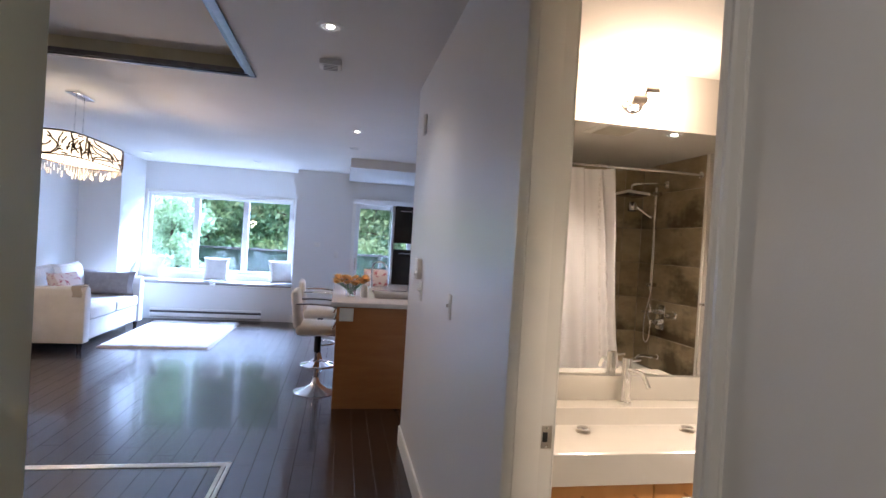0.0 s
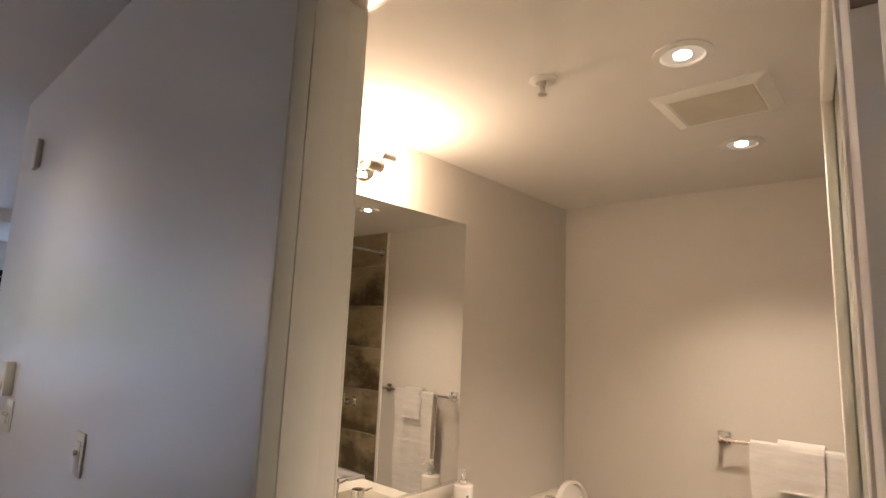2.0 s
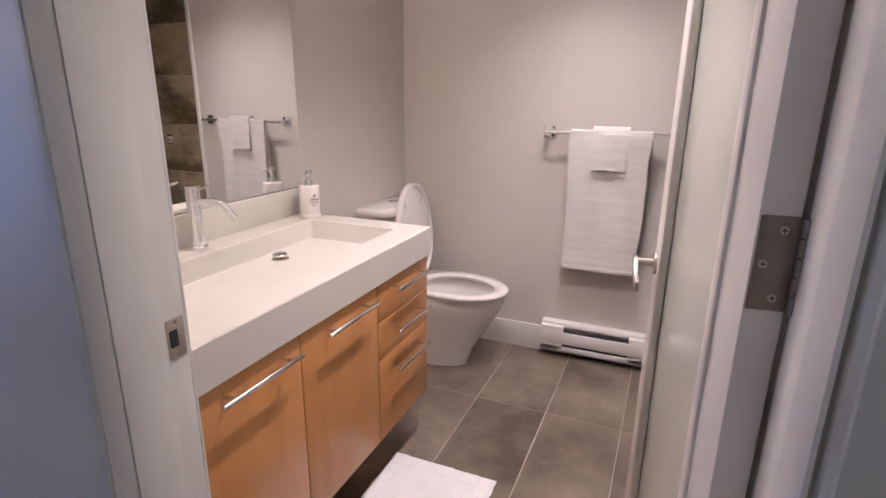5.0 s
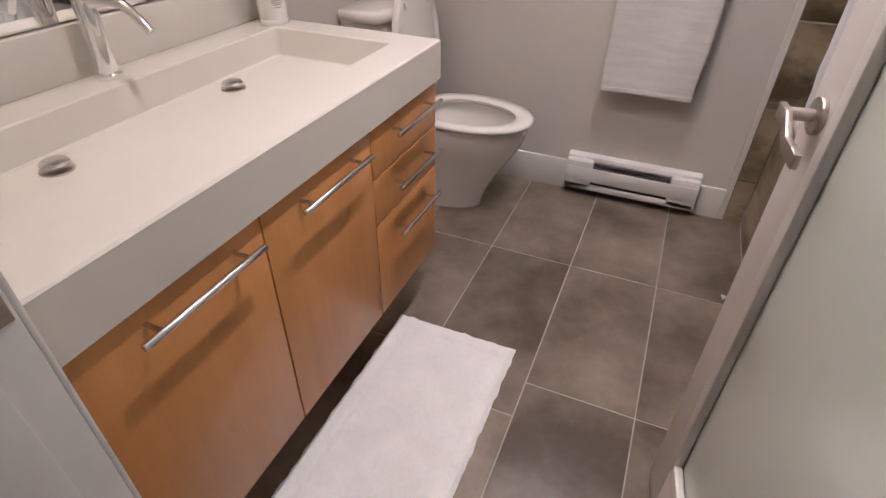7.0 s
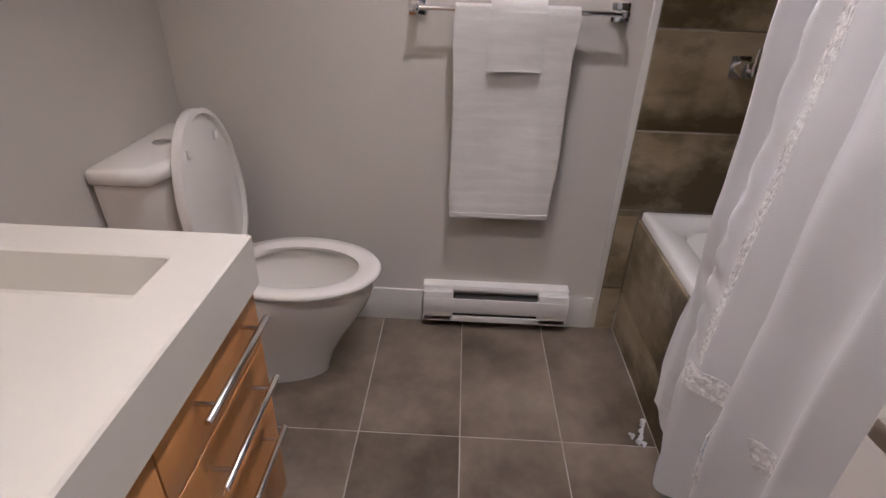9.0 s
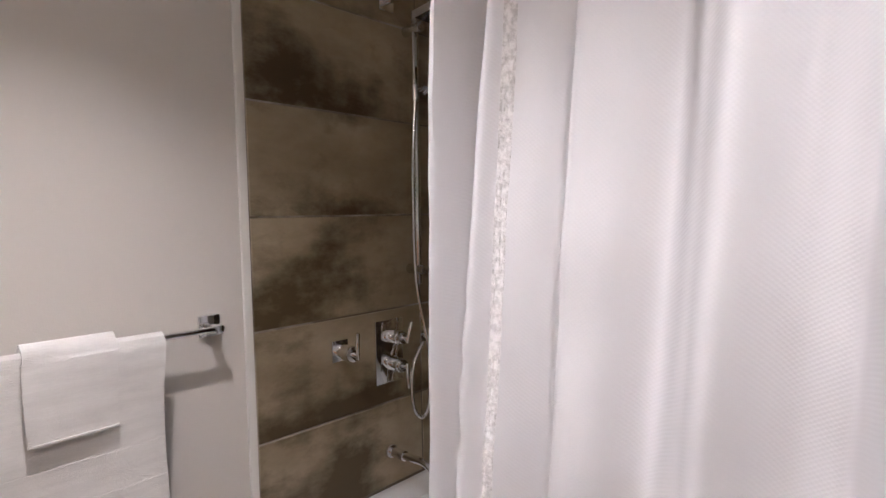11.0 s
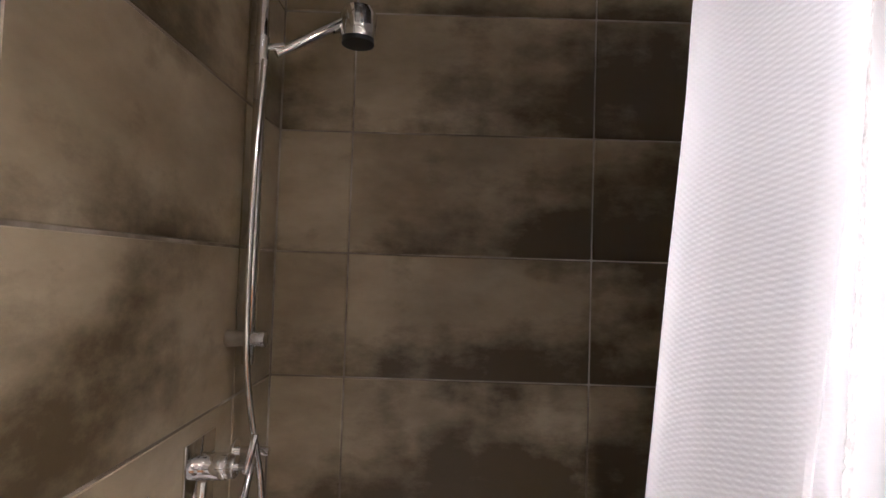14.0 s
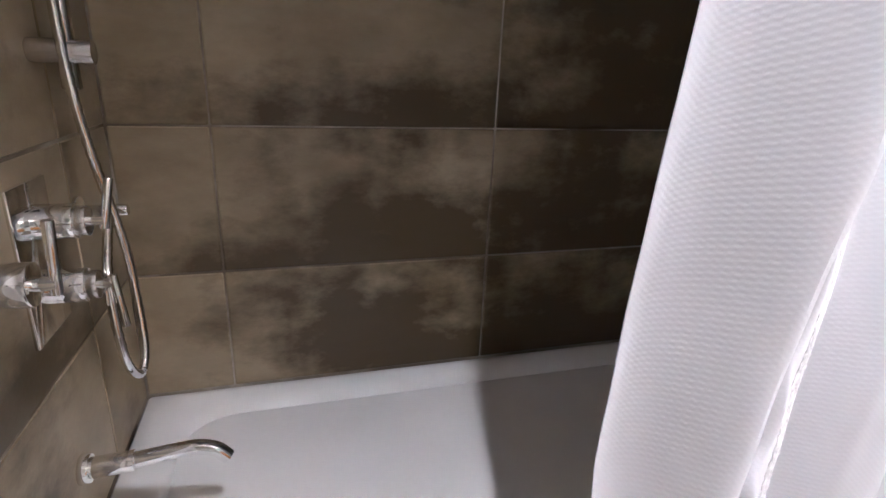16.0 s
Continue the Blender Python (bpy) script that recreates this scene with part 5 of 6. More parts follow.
def chandelier(x=-1.70, y=5.25):
    c = thing("chandelier", (x, y, ZH), "long boxy branch-lattice chandelier with crystal drops, lit", "chandelier")
    a, b, z0, z1 = 0.21, 0.56, 2.0, 2.19

    def oval(s, z, n=40):
        return [(x + s * a * math.copysign(abs(math.cos(t)) ** 0.4, math.cos(t)), y + s * b * math.copysign(abs(math.sin(t)) ** 0.4, math.sin(t)), z) for t in (2 * math.pi * k / n for k in range(n))]
    part("canopy", box((x - 0.055, y - 0.16, ZH - 0.028), (x + 0.055, y + 0.16, ZH), 0.01), CHROME, c)
    for s in (-1, 1):
        part("rod", rod((x, y + s * 0.075, ZH - 0.02), (x, y + s * 0.075, z1), 0.006, seg=10), CHROME, c)
    part("diffuser", loft([oval(0.95, z0 + 0.005), oval(0.95, z1 - 0.005)]), GLOW, c, "glowing cloth drum")
    for z in (z0, z1):
        pts = oval(1.0, z)
        part("hoop", tube(pts + pts[:2], 0.006, 6), SHADE, c)
    random.seed(12)
    bm = None
    for k in range(130):
        t0 = random.uniform(0, 2 * math.pi)
        dt, za, zb = random.uniform(-0.35, 0.35), random.uniform(z0, z1), random.uniform(z0, z1)
        pts = []
        for j in range(5):
            t = t0 + dt * j / 4
            pts.append((x + 1.0 * a * math.copysign(abs(math.cos(t)) ** 0.4, math.cos(t)), y + b * math.copysign(abs(math.sin(t)) ** 0.4, math.sin(t)), za + (zb - za) * j / 4))
        bm = tube(pts, 0.006, 5, bm)
    part("lattice", bm, SHADE, c, "dark brown branch lattice")
    for ring, s in enumerate((0.95, 0.84, 0.70, 0.55)):
        n = 54 - 10 * ring
        for p in oval(s, 0, n):
            part("crystal", lathe([(0.002, 0.0), (0.0045, -0.008), (0.005, -0.026), (0.0035, -0.032), (0.0048, -0.040), (0.002, -0.048)], (p[0], p[1], z0 - 0.004 - 0.026 * ring), 6), CRYST, c)


chandelier()


def island():
    t = thing("kitchen_island", (1.0, 5.8, 0), "kitchen island with maple end panel", "kitchen island")
    x0, x1, y0, y1 = 0.60, 1.46, 4.75, 6.90
    part("end_panel", box((x0, y0, 0.0), (x1, y0 + 0.03, 0.89), 0.002), WOODH, t)
    part("body", box((x0 + 0.26, y0 + 0.031, 0.08), (x1 - 0.01, y1 - 0.02, 0.889), 0.002), WOODH, t)
    part("plinth", box((x0 + 0.30, y0 + 0.032, 0.0), (x1 - 0.06, y1 - 0.05, 0.08)), BLACK, t)
    o = part("outlet_cover", box((x0 + 0.025, y0 - 0.006, 0.765), (x0 + 0.145, y0, 0.880), 0.003), PLASTIC, t, "white blank outlet cover")
    w = thing("island_worktop", (1.0, 5.8, 0.89), "pale polished quartz worktop with a sink cut-out", "worktop")
    part("slab", box((x0 - 0.05, y0 - 0.025, 0.891), (x1 + 0.03, y1 + 0.02, 0.930), 0.003), QUARTZ, w)
    part("sink", box((x0 + 0.36, y0 + 0.62, 0.9303), (x1 - 0.1, y0 + 1.25, 0.933), 0.001), STEEL, w, "undermounted steel sink")
    f = thing("kitchen_faucet", (0.97, 6.15, 0.93), "tall chrome kitchen faucet on the island", "faucet")
    part("base", lathe([(0.026, 0.931), (0.026, 0.945), (0.016, 0.952), (0.014, 1.02)], (0.97, 6.15, 0), 20), CHROME, f)
    part("spout", tube(curve([(0.97, 6.15, 1.0), (0.97, 6.15, 1.16), (1.0, 6.12, 1.23), (1.07, 6.06, 1.24), (1.12, 6.02, 1.19), (1.125, 6.015, 1.15)], 6), 0.011, 12), CHROME, f)
    part("lever", rod((0.97, 6.15, 1.02), (0.92, 6.17, 1.05), 0.006, seg=10), CHROME, f)
    v = thing("flower_vase", (0.72, 5.28, 0.931), "clear glass vase with a bunch of orange-yellow flowers", "flowers")
    part("vase", lathe([(0.045, 0.931), (0.048, 0.94), (0.055, 1.03), (0.060, 1.07), (0.055, 1.07), (0.050, 1.03), (0.043, 0.945)], (0.72, 5.28, 0), 20), GLASS, v)
    random.seed(5)
    for k in range(26):
        px, py, pz = 0.72 + random.uniform(-.14, .15), 5.28 + random.uniform(-.10, .10), 1.065 + random.uniform(-0.02, .05)
        bm = None
        for j in range(14):
            a, b = 2 * math.pi * j * 0.382, 0.3 + 0.6 * j / 14
            q = pose(px, py, pz, 25 + 75 * b, 0, math.degrees(a))
            pet = sheet(2, 3, lambda u, w_: ((u - 0.5) * 0.040 * math.sin(math.pi * min(0.92, w_ + 0.12)), 0, 0.052 * w_))
            bmesh.ops.transform(pet, matrix=q, verts=pet.verts)
            bm = join(bm, pet)
        fl = part("flower", bm, PETAL, v, "orange-yellow flower head")
        part("stem", tube([(0.72, 5.28, 0.95), ((0.72 + px) / 2, (5.28 + py) / 2, 1.02), (px, py, pz)], 0.003, 5), LEAF, fl)
    c = thing("soap_bottle", (0.85, 5.22, 0.931), "white plastic soap bottle on the worktop", "bottle")
    part("bottle", lathe([(0.032, 0.931), (0.034, 0.94), (0.034, 1.02), (0.026, 1.045), (0.012, 1.055), (0.012, 1.075), (0.004, 1.08)], (0.85, 5.22, 0), 20), PLASTIC, c)
    g = thing("tissue_box", (1.02, 6.6, 0.931), "pinkish cardboard tissue box on the worktop", "box")
    part("carton", box((0.90, 6.48, 0.931), (1.18, 6.66, 1.13), 0.004), PINKC, g)
    b = thing("serving_tray", (1.1, 5.1, 0.931), "low pale wooden tray on the worktop", "tray")
    part("tray_base", box((0.95, 5.16, 0.934), (1.34, 5.34, 0.95), 0.004), QUARTZ, b)
    for lo, hi in (((0.95, 5.16, 0.95), (1.34, 5.175, 0.985)), ((0.95, 5.325, 0.95), (1.34, 5.34, 0.985))):
        part("tray_side", box(lo, hi, 0.003), LEATH, b)


island()


def bar_stool(x, y):
    s = thing("bar_stool", (x, y, 0), "white leatherette bar stool with chrome arms and trumpet base", "bar stool", "stools at the island")
    part("base", lathe([(0.205, 0.0), (0.205, 0.006), (0.19, 0.014), (0.11, 0.035), (0.05, 0.075), (0.032, 0.12), (0.03, 0.14)], (x, y, 0), 36), CHROME, s)
    part("column", rod((x, y, 0.12), (x, y, 0.56), 0.026, 0.024, 20), CHROME, s)
    part("gas_lift_cover", rod((x, y, 0.38), (x, y, 0.57), 0.033, seg=20, bevel=0.004), DARKM, s)
    pts = [(x + 0.02 + 0.16 * math.cos(a), y + 0.16 * math.sin(a), 0.26) for a in (radians(-110 + 220 * k / 14) for k in range(15))]
    part("footrest", tube([(x, y - 0.02, 0.30)] + pts + [(x, y + 0.02, 0.30)], 0.010, 8), CHROME, s)
    part("seat", box((x - 0.20, y - 0.21, 0.565), (x + 0.20, y + 0.21, 0.665), 0.035, seg=3), LEATH, s)
    bk = box((-0.035, -0.20, 0.0), (0.035, 0.20, 0.36), 0.034, seg=3)
    bmesh.ops.transform(bk, matrix=pose(x - 0.185, y, 0.62, 0, -7, 0), verts=bk.verts)
    part("backrest", bk, LEATH, s)
    for k in (-1, 1):
        pts = curve([(x - 0.20, y + k * 0.215, 0.86), (x - 0.05, y + k * 0.235, 0.865), (x + 0.13, y + k * 0.235, 0.85), (x + 0.18, y + k * 0.23, 0.78), (x + 0.13, y + k * 0.215, 0.64)], 5)
        part("armrest", tube(pts, 0.012, 8), CHROME, s)
    return s


st = bar_stool(0.44, 5.28)
copy_thing(st, pose(0.42, 6.38, 0, 0, 0, 4))


def sofa():
    s = thing("sofa", (-2.76, 7.8, 0), "pale grey fabric two-seat sofa against the wall", "sofa")
    x0, x1, y0, y1 = -3.27, -2.24, 6.80, 8.66
    part("base", box((x0 + 0.03, y0 + 0.10, 0.10), (x1 - 0.02, y1 - 0.10, 0.33), 0.02), SOFA, s)
    for a, b in ((y0, y0 + 0.16), (y1 - 0.16, y1)):
        rings = []
        for x in (x0 + 0.02, x1 + 0.01):
            drop = 0.0 if x > -2.5 else 0.03
            rings.append([(x, a, 0.09), (x, a, 0.64), (x, a + 0.02, 0.715), (x, a + 0.05, 0.745 - drop), (x, b - 0.05, 0.745 - drop), (x, b - 0.02, 0.715), (x, b, 0.64), (x, b, 0.09)])
        bm = loft(rings)
        bmesh.ops.bevel(bm, geom=bm.edges[:], offset=0.012, segments=2, profile=0.5, affect='EDGES')
        part("arm", bm, SOFA, s, sharp=60)
    ym = (y0 + y1) / 2
    for a, b in ((y0 + 0.165, ym - 0.003), (ym + 0.003, y1 - 0.165)):
        part("seat_cushion", box((x0 + 0.25, a, 0.33), (x1, b, 0.475), 0.035, seg=3), SOFA, s)
        part("back_cushion", cushion((b - a, 0.46), 0.24, (x0 + 0.25, (a + b) / 2, 0.70), (-10, 0, 90)), SOFA, s)
    part("backrest", box((x0 + 0.02, y0 + 0.05, 0.10), (x0 + 0.20, y1 - 0.05, 0.78), 0.04, seg=3), SOFA, s)
    for x in (x0 + 0.10, x1 - 0.06):
        for y in (y0 + 0.08, y1 - 0.08):
            part("leg", rod((x, y, 0.0), (x, y, 0.10), 0.022, 0.032, 12), BLACK, s)
    c = thing("scatter_cushion", (-2.55, 7.25, 0.48), "red and cream patterned cushion on the sofa", "cushion")
    part("cover", cushion((0.45, 0.45), 0.16, (-2.66, 7.35, 0.66), (-28, 0, 70)), PINKC, c)
    b = thing("bolster_cushion", (-2.55, 8.4, 0.48), "grey rectangular cushion leaning on the sofa arm", "cushion")
    part("cover", cushion((0.72, 0.36), 0.17, (-2.62, 8.40, 0.645), (-12, 0, 0)), GREYC, b)
    th = thing("throw_blanket", (-2.3, 7.05, 0.7), "folded brown throw over the sofa arm", "throw")

    def drape(u, v):
        w = 2.2 * v - 0.9
        x = -2.36 + 0.10 * u + 0.008 * math.sin(14 * v)
        if w < 0:
            return (x, 6.785, 0.752 + 0.14 * w)
        if w < 0.7:
            return (x, 6.785 + 0.19 * w / 0.7, 0.752 + 0.004 * math.sin(20 * u))
        return (x, 6.977, 0.752 - 0.28 * (w - 0.7))
    thicken(part("cloth", sheet(10, 24, drape), SOFAD, th), 0.012)


sofa()


def rug():
    x0, x1, y0, y1 = -2.20, -0.92, 7.05, 9.08
    r = thing("shag_rug", (-1.56, 8.06, 0), "pale grey shag rug on the dark floor", "rug")

    def fn(u, v):
        d = min(min(u, 1 - u) * (x1 - x0), min(v, 1 - v) * (y1 - y0))
        n = noise.noise((u * 55, v * 85, 0))
        return (x0 + (x1 - x0) * u + 0.012 * n, y0 + (y1 - y0) * v, 0.002 + 0.026 * min(1, d / 0.025) + 0.007 * n * min(1, d / 0.02))
    part("rug_top", sheet(90, 120, fn), RUGM, r)


rug()


def window_bench():
    b = thing("window_bench", (-1.45, 9.6, 0), "built-in white bench under the bay window", "bench")
    part("box", box((BX0 + 0.001, 9.40, 0.0), (BX1 - 0.001, 9.949, 0.545), 0.002), HALL, b)
    part("seat_board", box((BX0 + 0.001, 9.385, 0.546), (BX1 - 0.001, 9.949, 0.575), 0.004), TRIM, b)
    for k in range(2):
        xa = BX0 + 0.02 + k * 1.30
        p = thing("bench_pad", (xa + 0.6, 9.6, 0.576), "thin grey seat pad on the window bench", "cushion", "bench pads")
        part("cover", box((xa, 9.40, 0.577), (xa + 1.22, 9.90, 0.622), 0.016, seg=3), SEATP, p)
    for x, tilt, rz in ((-2.48, -20, -18), (-1.45, -14, 4), (-0.40, -16, 28)):
        c = thing("white_cushion", (x, 9.68, 0.622), "white square cushion leaning on the bench", "cushion", "bench cushions")
        part("cover", cushion((0.42, 0.42), 0.16, (x, 9.70, 0.822), (tilt, 0, rz)), WHITEC, c)


window_bench()
wall_heater(-2.36, -0.64, 9.335, 9.398, 0.025, 0.175, 'X', "long white baseboard heater on the bench front")


def bay_window():
    w = thing("window_1", (-1.46, 10.0, 1.4), "three-light white vinyl window", "window", kind="structure")
    y0, y1, f = 9.975, 10.045, 0.055
    part("window_frame", box((WX0, y0, WZ0), (WX1, y1, WZ0 + f), 0.004), VINYL, w)
    part("window_frame", box((WX0, y0, WZ1 - f), (WX1, y1, WZ1), 0.004), VINYL, w)
    xs = (WX0, -1.885, -1.065, WX1)
    for k, x in enumerate(xs):
        a, b = (x, x + f) if k == 0 else (x - f, x) if k == 3 else (x - 0.05, x + 0.05)
        part("mullion", box((a, y0 + 0.001, WZ0 + f), (b, y1 - 0.001, WZ1 - f), 0.004), VINYL, w)
    for a, b in zip(xs, xs[1:]):
        p = part("pane", box((a + 0.052, 10.006, WZ0 + f), (b - 0.052, 10.012, WZ1 - f)), GLASS, w)
        p.visible_shadow = False
    part("window_sill", box((WX0 - 0.04, 9.91, WZ0 - 0.03), (WX1 + 0.04, 9.974, WZ0), 0.004), TRIM, w)
    for lo, hi in (((WX0 - 0.055, 9.936, WZ0), (WX0, 9.949, WZ1 + 0.055)), ((WX1, 9.936, WZ0), (WX1 + 0.055, 9.949, WZ1 + 0.055)), ((WX0, 9.936, WZ1), (WX1, 9.949, WZ1 + 0.055))):
        part("casing", box(lo, hi, 0.003), TRIM, w)


bay_window()


def garden_door():
    d = thing("door_2", (1.8, 9.47, 0), "white sliding glass garden door", "door", kind="structure")
    for a, b, y in ((SX0, 1.82, 9.44), (1.76, SX1, 9.49)):
        for lo, hi in (((a, y, 0.0), (a + 0.07, y + 0.04, SZ1)), ((b - 0.07, y, 0), (b, y + 0.04, SZ1)), ((a + 0.07, y, 0), (b - 0.07, y + 0.04, 0.09)), ((a + 0.07, y, SZ1 - 0.07), (b - 0.07, y + 0.04, SZ1))):
            part("frame", box(lo, hi, 0.003), VINYL, d)
        p = part("pane", box((a + 0.068, y + 0.017, 0.088), (b - 0.068, y + 0.023, SZ1 - 0.068)), GLASS, d)
        p.visible_shadow = False
    part("handle", box((SX0 + 0.02, 9.415, 0.95), (SX0 + 0.045, 9.44, 1.15), 0.006), NICKEL, d)
    for lo, hi in (((SX0 - 0.06, 9.386, 0.0), (SX0, 9.399, SZ1 + 0.06)), ((SX1, 9.386, 0), (SX1 + 0.06, 9.399, SZ1 + 0.06)), ((SX0, 9.386, SZ1), (SX1, 9.399, SZ1 + 0.06))):
        part("casing", box(lo, hi, 0.003), TRIM, d)
    r = thing("roller_blind", (1.8, 9.36, SZ1), "rolled-up white blind above the garden door", "blind")
    part("cassette", box((SX0 - 0.05, 9.335, SZ1 + 0.005), (SX1 + 0.05, 9.385, SZ1 + 0.085), 0.01), VINYL, r)


garden_door()


def tall_unit():
    u = thing("wall_oven_tower", (1.85, 8.3, 0), "tall black appliance tower with a steel edge", "oven")
    x0, x1, y0, y1 = 1.40, 2.05, 8.25, 8.80
    part("lower_case", box((x0, y0, 0.0), (x1, y1, 1.36), 0.004), BLACK, u)
    part("upper_case", box((x0, y0, 1.46), (x1, y1, 2.03), 0.004), BLACK, u)
    part("side_panel", box((x0 - 0.035, y0 + 0.0, 0.0), (x0 - 0.001, y1, 2.03), 0.002), STEEL, u, "pale steel side panel")
    part("back_post", box((x1 - 0.02, y1 - 0.02, 1.36), (x1, y1, 1.46)), BLACK, u)
    part("handle", rod((x0 + 0.08, y0 - 0.03, 1.30), (x1 - 0.08, y0 - 0.03, 1.30), 0.010, seg=12), STEEL, u)
    part("handle", rod((x0 + 0.08, y0 - 0.03, 1.95), (x1 - 0.08, y0 - 0.03, 1.95), 0.010, seg=12), STEEL, u)


tall_unit()
for x, z, w, h in ((0.21, 1.345, 0.10, 0.075), (0.535, 1.195, 0.075, 0.115)):
    s = thing("wall_control", (x, 9.4, z), "white wall control plate beside the garden door", "wall control", "garden wall controls")
    c = part("cover", box((x - w / 2, 9.390, z - h / 2), (x + w / 2, 9.400, z + h / 2), 0.003), PLASTIC, s)
    part("button", box((x - w / 5, 9.386, z - h / 5), (x + w / 5, 9.391, z + h / 5), 0.002), PLASTIC, c)

# ---- outside ----
gm = sheet(40, 40, lambda u, v: (-400 + 800 * u, 10.3 + 700 * v * v, -0.25 + 0.0 * u))
g = setting("ground", gm, GRASS, "garden ground beyond the house", "ground")
bm = box((-6, 10.08, -0.24), (6, 12.4, -0.10), 0.01)
setting("deck", bm, DECK, "weathered wooden deck outside the windows", "deck")


def railing():
    r = thing("deck_railing", (0, 12.3, -0.1), "black metal deck railing with thin pickets", "railing")
    for z in (1.10, 0.02):
        part("rail", box((-6, 12.27, z), (6, 12.33, z + 0.045), 0.006), RAILM, r)
    for k in range(9):
        x = -6 + 1.5 * k
        part("post", box((x - 0.03, 12.27, -0.10), (x + 0.03, 12.33, 1.16), 0.006), RAILM, r)
    for k in range(8):
        p = part("panel", box((-5.97 + 1.5 * k, 12.295, 0.065), (-4.53 + 1.5 * k, 12.305, 1.10)), DARKG, r, "dark glass infill")
        p.visible_shadow = False


railing()


def leaf_cloud(spots, count, size, seed):
    """Leaves scattered in lumps: spots are (centre, radii)."""
    rng = np.random.default_rng(seed)
    c = np.array([s[0] for s in spots])
    r = np.array([s[1] for s in spots])
    k = rng.integers(0, len(spots), count)
    d = rng.normal(size=(count, 3))
    d /= np.linalg.norm(d, axis=1)[:, None]
    p = c[k] + d * r[k] * (0.55 + 0.5 * rng.random((count, 1)) ** 0.6)
    a = rng.normal(size=(count, 3)) + d * 0.6
    a /= np.linalg.norm(a, axis=1)[:, None]
    b = np.cross(a, rng.normal(size=(count, 3)))
    b /= np.linalg.norm(b, axis=1)[:, None]
    s = size * (0.6 + 0.8 * rng.random((count, 1)))
    v = np.stack([p - a * s, p + b * s * 0.5, p + a * s, p - b * s * 0.5], 1).reshape(-1, 3)
    f = np.arange(count * 4).reshape(-1, 4)
    return v.tolist(), f.tolist()


def leaf_mesh(name, spots, count, size, seed, material):
    me = bpy.data.meshes.new(name)
    v, f = leaf_cloud(spots, count, size, seed)
    me.from_pydata(v, [], f)
    me.materials.append(material)
    return me


def tree(x, y, h, w, seed, material, label, count=15000, leaf=0.085, foot=-0.25, girth=0.16):
    t = thing("tree", (x, y, foot), label, "tree", "garden trees")
    random.seed(seed)
    pts = curve([(x, y, foot - 0.01), (x + 0.1, y, h * 0.3), (x - 0.05, y + 0.1, h * 0.6), (x + 0.05, y, h * 0.9)], 6)
    trunk = tube(pts, [girth * (1 - 0.8 * k / len(pts)) for k in range(len(pts))], 10)
    spots = []
    for k in range(16):
        z = h * random.uniform(0.10, 1.0)
        a, q = random.uniform(0, 6.28), w * random.uniform(0.25, 0.85) * (1.1 - 0.6 * z / h)
        e = (x + q * math.cos(a), y + q * math.sin(a), z)
        trunk = tube([(x, y, z * 0.75), ((x + e[0]) / 2, (y + e[1]) / 2, z * 0.93), e], [0.3 * girth, 0.2 * girth, 0.08 * girth], 6, trunk)
        s = w * random.uniform(0.28, 0.5)
        spots.append((e, (s, s, s * 0.75)))
    part("trunk", trunk, BARK, t)
    ob = new("crown", leaf_mesh("crown", [((c[0] - x, c[1] - y, c[2] - foot), r) for c, r in spots], count, leaf, seed, material))
    ob.parent = t


for i, (x, y, h, w) in enumerate(((-3.9, 14.6, 4.2, 1.9), (-6.6, 16.5, 7.5, 2.8), (-2.6, 18.5, 8.5, 3.0), (0.4, 17.8, 8.0, 2.9), (3.2, 17.0, 7.2, 2.6), (-8.8, 19.5, 9.0, 3.2), (1.8, 21.5, 10.0, 3.6), (-4.6, 22.0, 10.5, 3.8), (6.2, 19.5, 8.8, 3.1), (5.0, 24.0, 11, 4.0), (-11.5, 24.0, 11, 4.0))):
    tree(x, y, h, w, 40 + i, (LEAF2, LEAF)[i % 2], "broad leafy green garden tree")
tree(-2.70, 11.45, 2.1, 0.62, 91, LEAF2, "pale green bushy shrub standing on the deck", 7000, 0.045, -0.1, 0.03)
sp = [((-9 + 0.55 * k, 15.2 + 0.2 * math.sin(k), 0.55 + 0.1 * math.sin(2.1 * k)), (0.55, 0.5, 0.85)) for k in range(36)]
hedge = new("hedge", leaf_mesh("hedge", sp, 26000, 0.07, 7, LEAF2))
tagged(hedge, "dense clipped green hedge behind the railing", "hedge", kind="stuff")
sp = [((-22 + 1.1 * (k % 44), 27.5 + 0.9 * math.sin(3.3 * k), 1.0 + 3.2 * (k // 44) + 0.8 * math.sin(1.7 * k)), (1.5, 1.1, 1.9)) for k in range(176)]
woods = new("far_trees", leaf_mesh("far_trees", sp, 60000, 0.20, 8, LEAF))
tagged(woods, "dense wall of leafy green trees behind the garden", "trees", kind="stuff")
for k in range(3):
    c = thing("overhead_cable", (-6, 20, 3.4), "thin overhead utility cable across the garden", "cable", "utility cables")
    part("wire", tube([(-14 + 2 * j, 16.2 + 0.3 * k, 2.75 + 0.25 * k + 0.0045 * (j - 7) ** 2) for j in range(15)], 0.012, 5), RAILM, c)

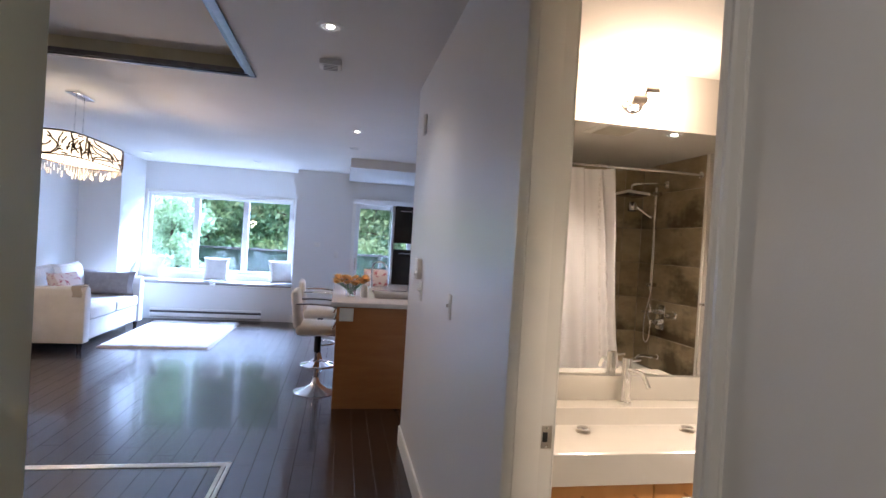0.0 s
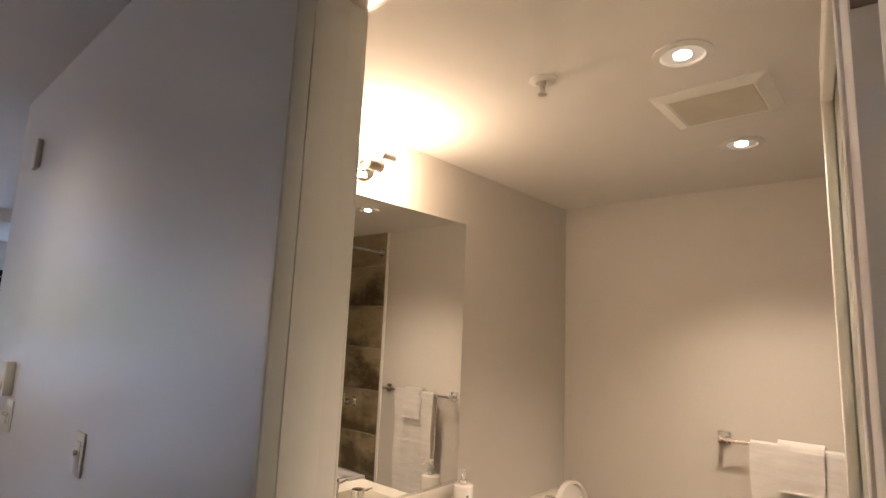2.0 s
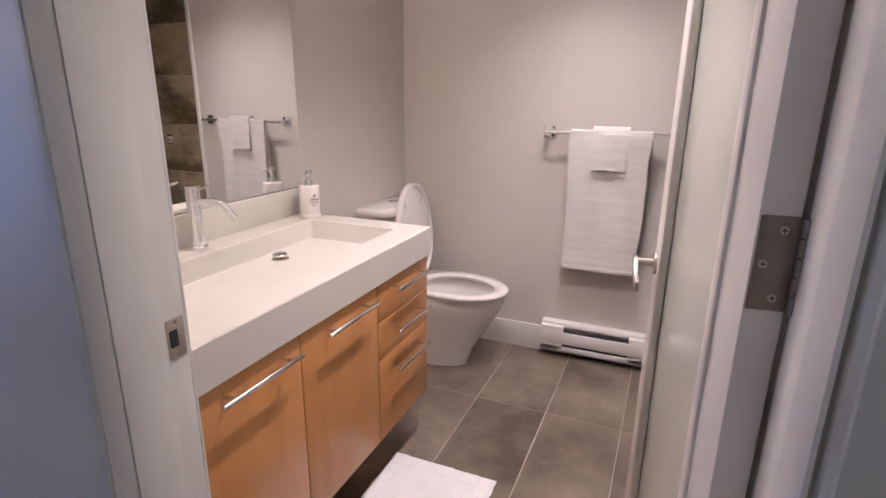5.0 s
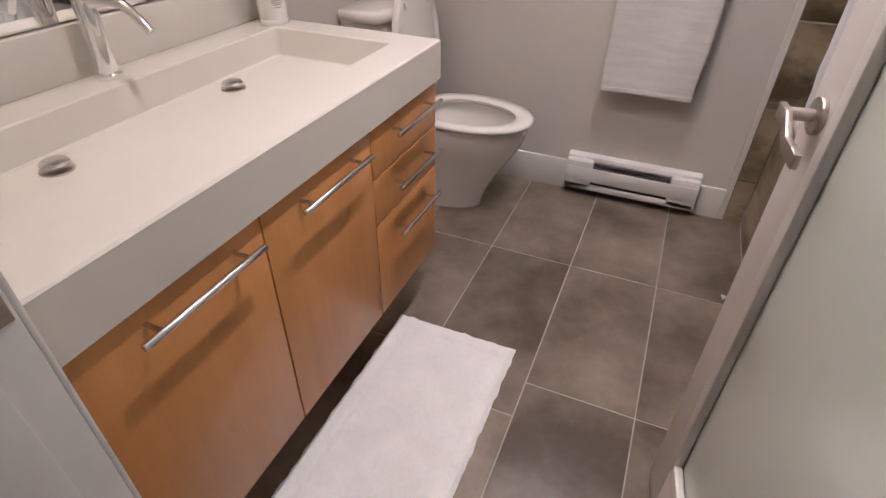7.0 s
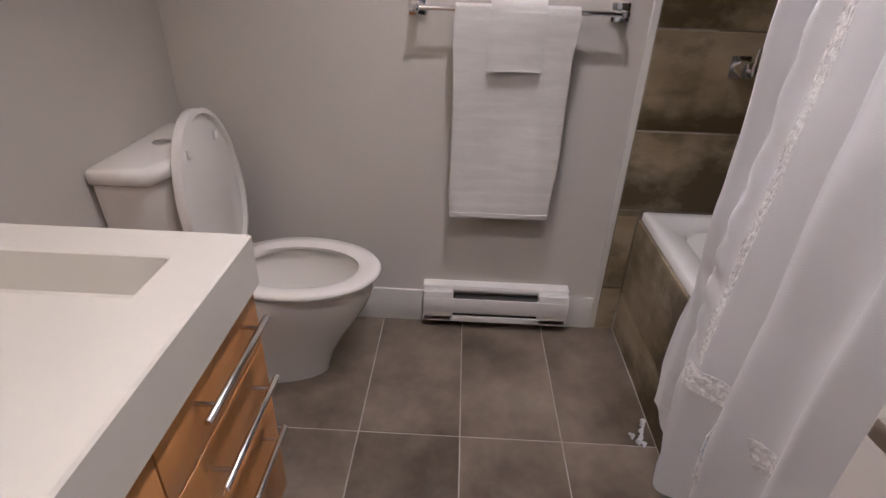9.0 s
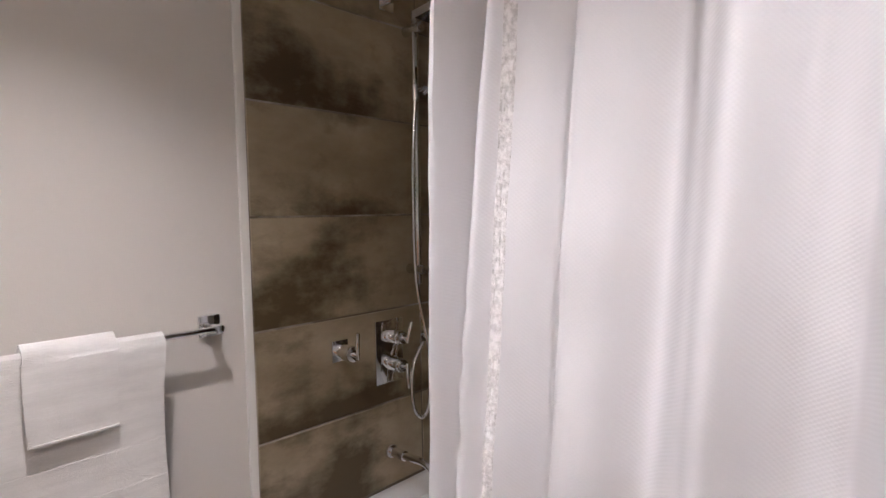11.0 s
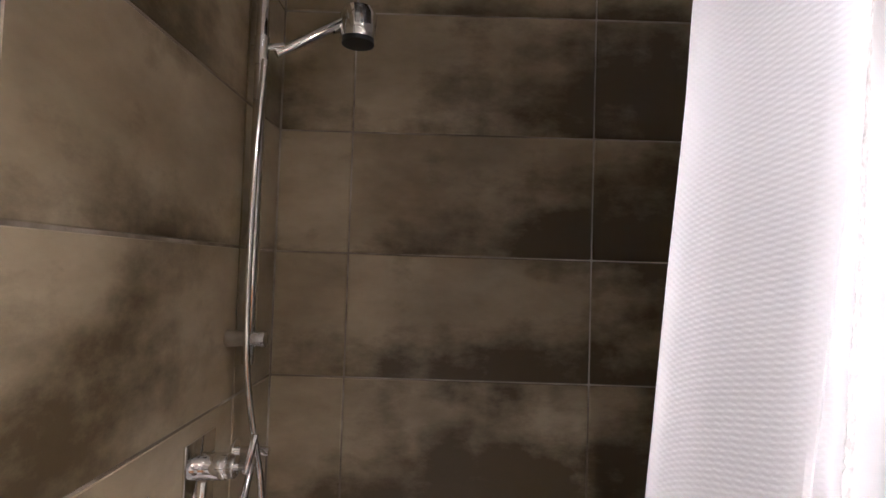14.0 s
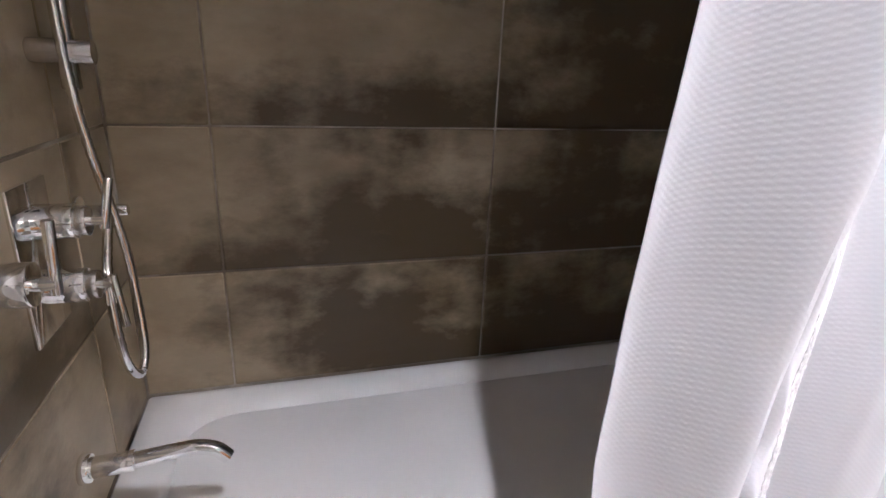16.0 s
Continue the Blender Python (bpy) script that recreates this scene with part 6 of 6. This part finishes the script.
# ---- tiles and boards ----
def rows(z0, joints, z1):
    ends = [z0] + list(joints) + [z1]
    return [(a, b) for a, b in zip(ends, ends[1:])]


G = 0.0019
ZR = rows(0.5215, (0.807, 1.118, 1.427, 1.734, 2.041), ZB - 0.001)
spots = []
for za, zb in ZR:
    for xa, xb in ((3.110, XF - 0.0115), (2.500, 3.110), (1.890, 2.500), (1.781, 1.890)):
        spots.append((((xa + xb) / 2, YB - 0.0055, (za + zb) / 2), ((xb - xa) / 2 - G, 0.0055, (zb - za) / 2 - G)))
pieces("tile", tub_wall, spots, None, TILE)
spots = []
for za, zb in [(-0.004, 0.196), (0.196, 0.5215)] + ZR:
    for ya, yb in ((YB + 0.0005, 0.062), (0.062, 0.672)):
        if zb < 0.53:
            if yb < 0.1:
                continue
            ya = 0.598
        spots.append(((XF - 0.0065, (ya + yb) / 2, (za + zb) / 2), (0.0045, (yb - ya) / 2 - G, (zb - za) / 2 - G)))
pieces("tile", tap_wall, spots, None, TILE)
spots = []
YS = [0.5985, 0.887, 1.2, 1.514, 1.828, YM - 0.001]
for k, (ya, yb) in enumerate(zip(YS, YS[1:])):
    xs = [XF - 0.001, 2.713] + ([1.977, 1.367] if k == 2 else [2.105, 1.495]) + [HX0 + 0.062]
    for xb, xa in zip(xs, xs[1:]):
        spots.append((((xa + xb) / 2, (ya + yb) / 2, -0.006), ((xb - xa) / 2 - G, (yb - ya) / 2 - G, 0.006)))
pieces("tile", bath_floor, spots, None, FTILE, bevel=0.0015)
random.seed(3)
for parent, xa, xb, ya, yb in ((floor, -3.3, HX0 + 0.06, -1.6, 9.4), (kitchen_floor, HX0 + 0.06, 4.2, HE, 9.4)):
    spots, w = [], 0.127
    for i in range(int((xb - xa) / w)):
        y = ya - random.uniform(0, 1.6)
        while y < yb:
            e = y + 2.2
            a, b = max(y, ya), min(e, yb)
            if b - a > 0.05:
                spots.append(((xa + (i + 0.5) * w, (a + b) / 2, -0.006), (w / 2 - 0.0006, (b - a) / 2 - 0.0006, 0.006)))
            y = e
    pieces("plank", parent, spots[:300], None, DFLOOR, bevel=0.0012)
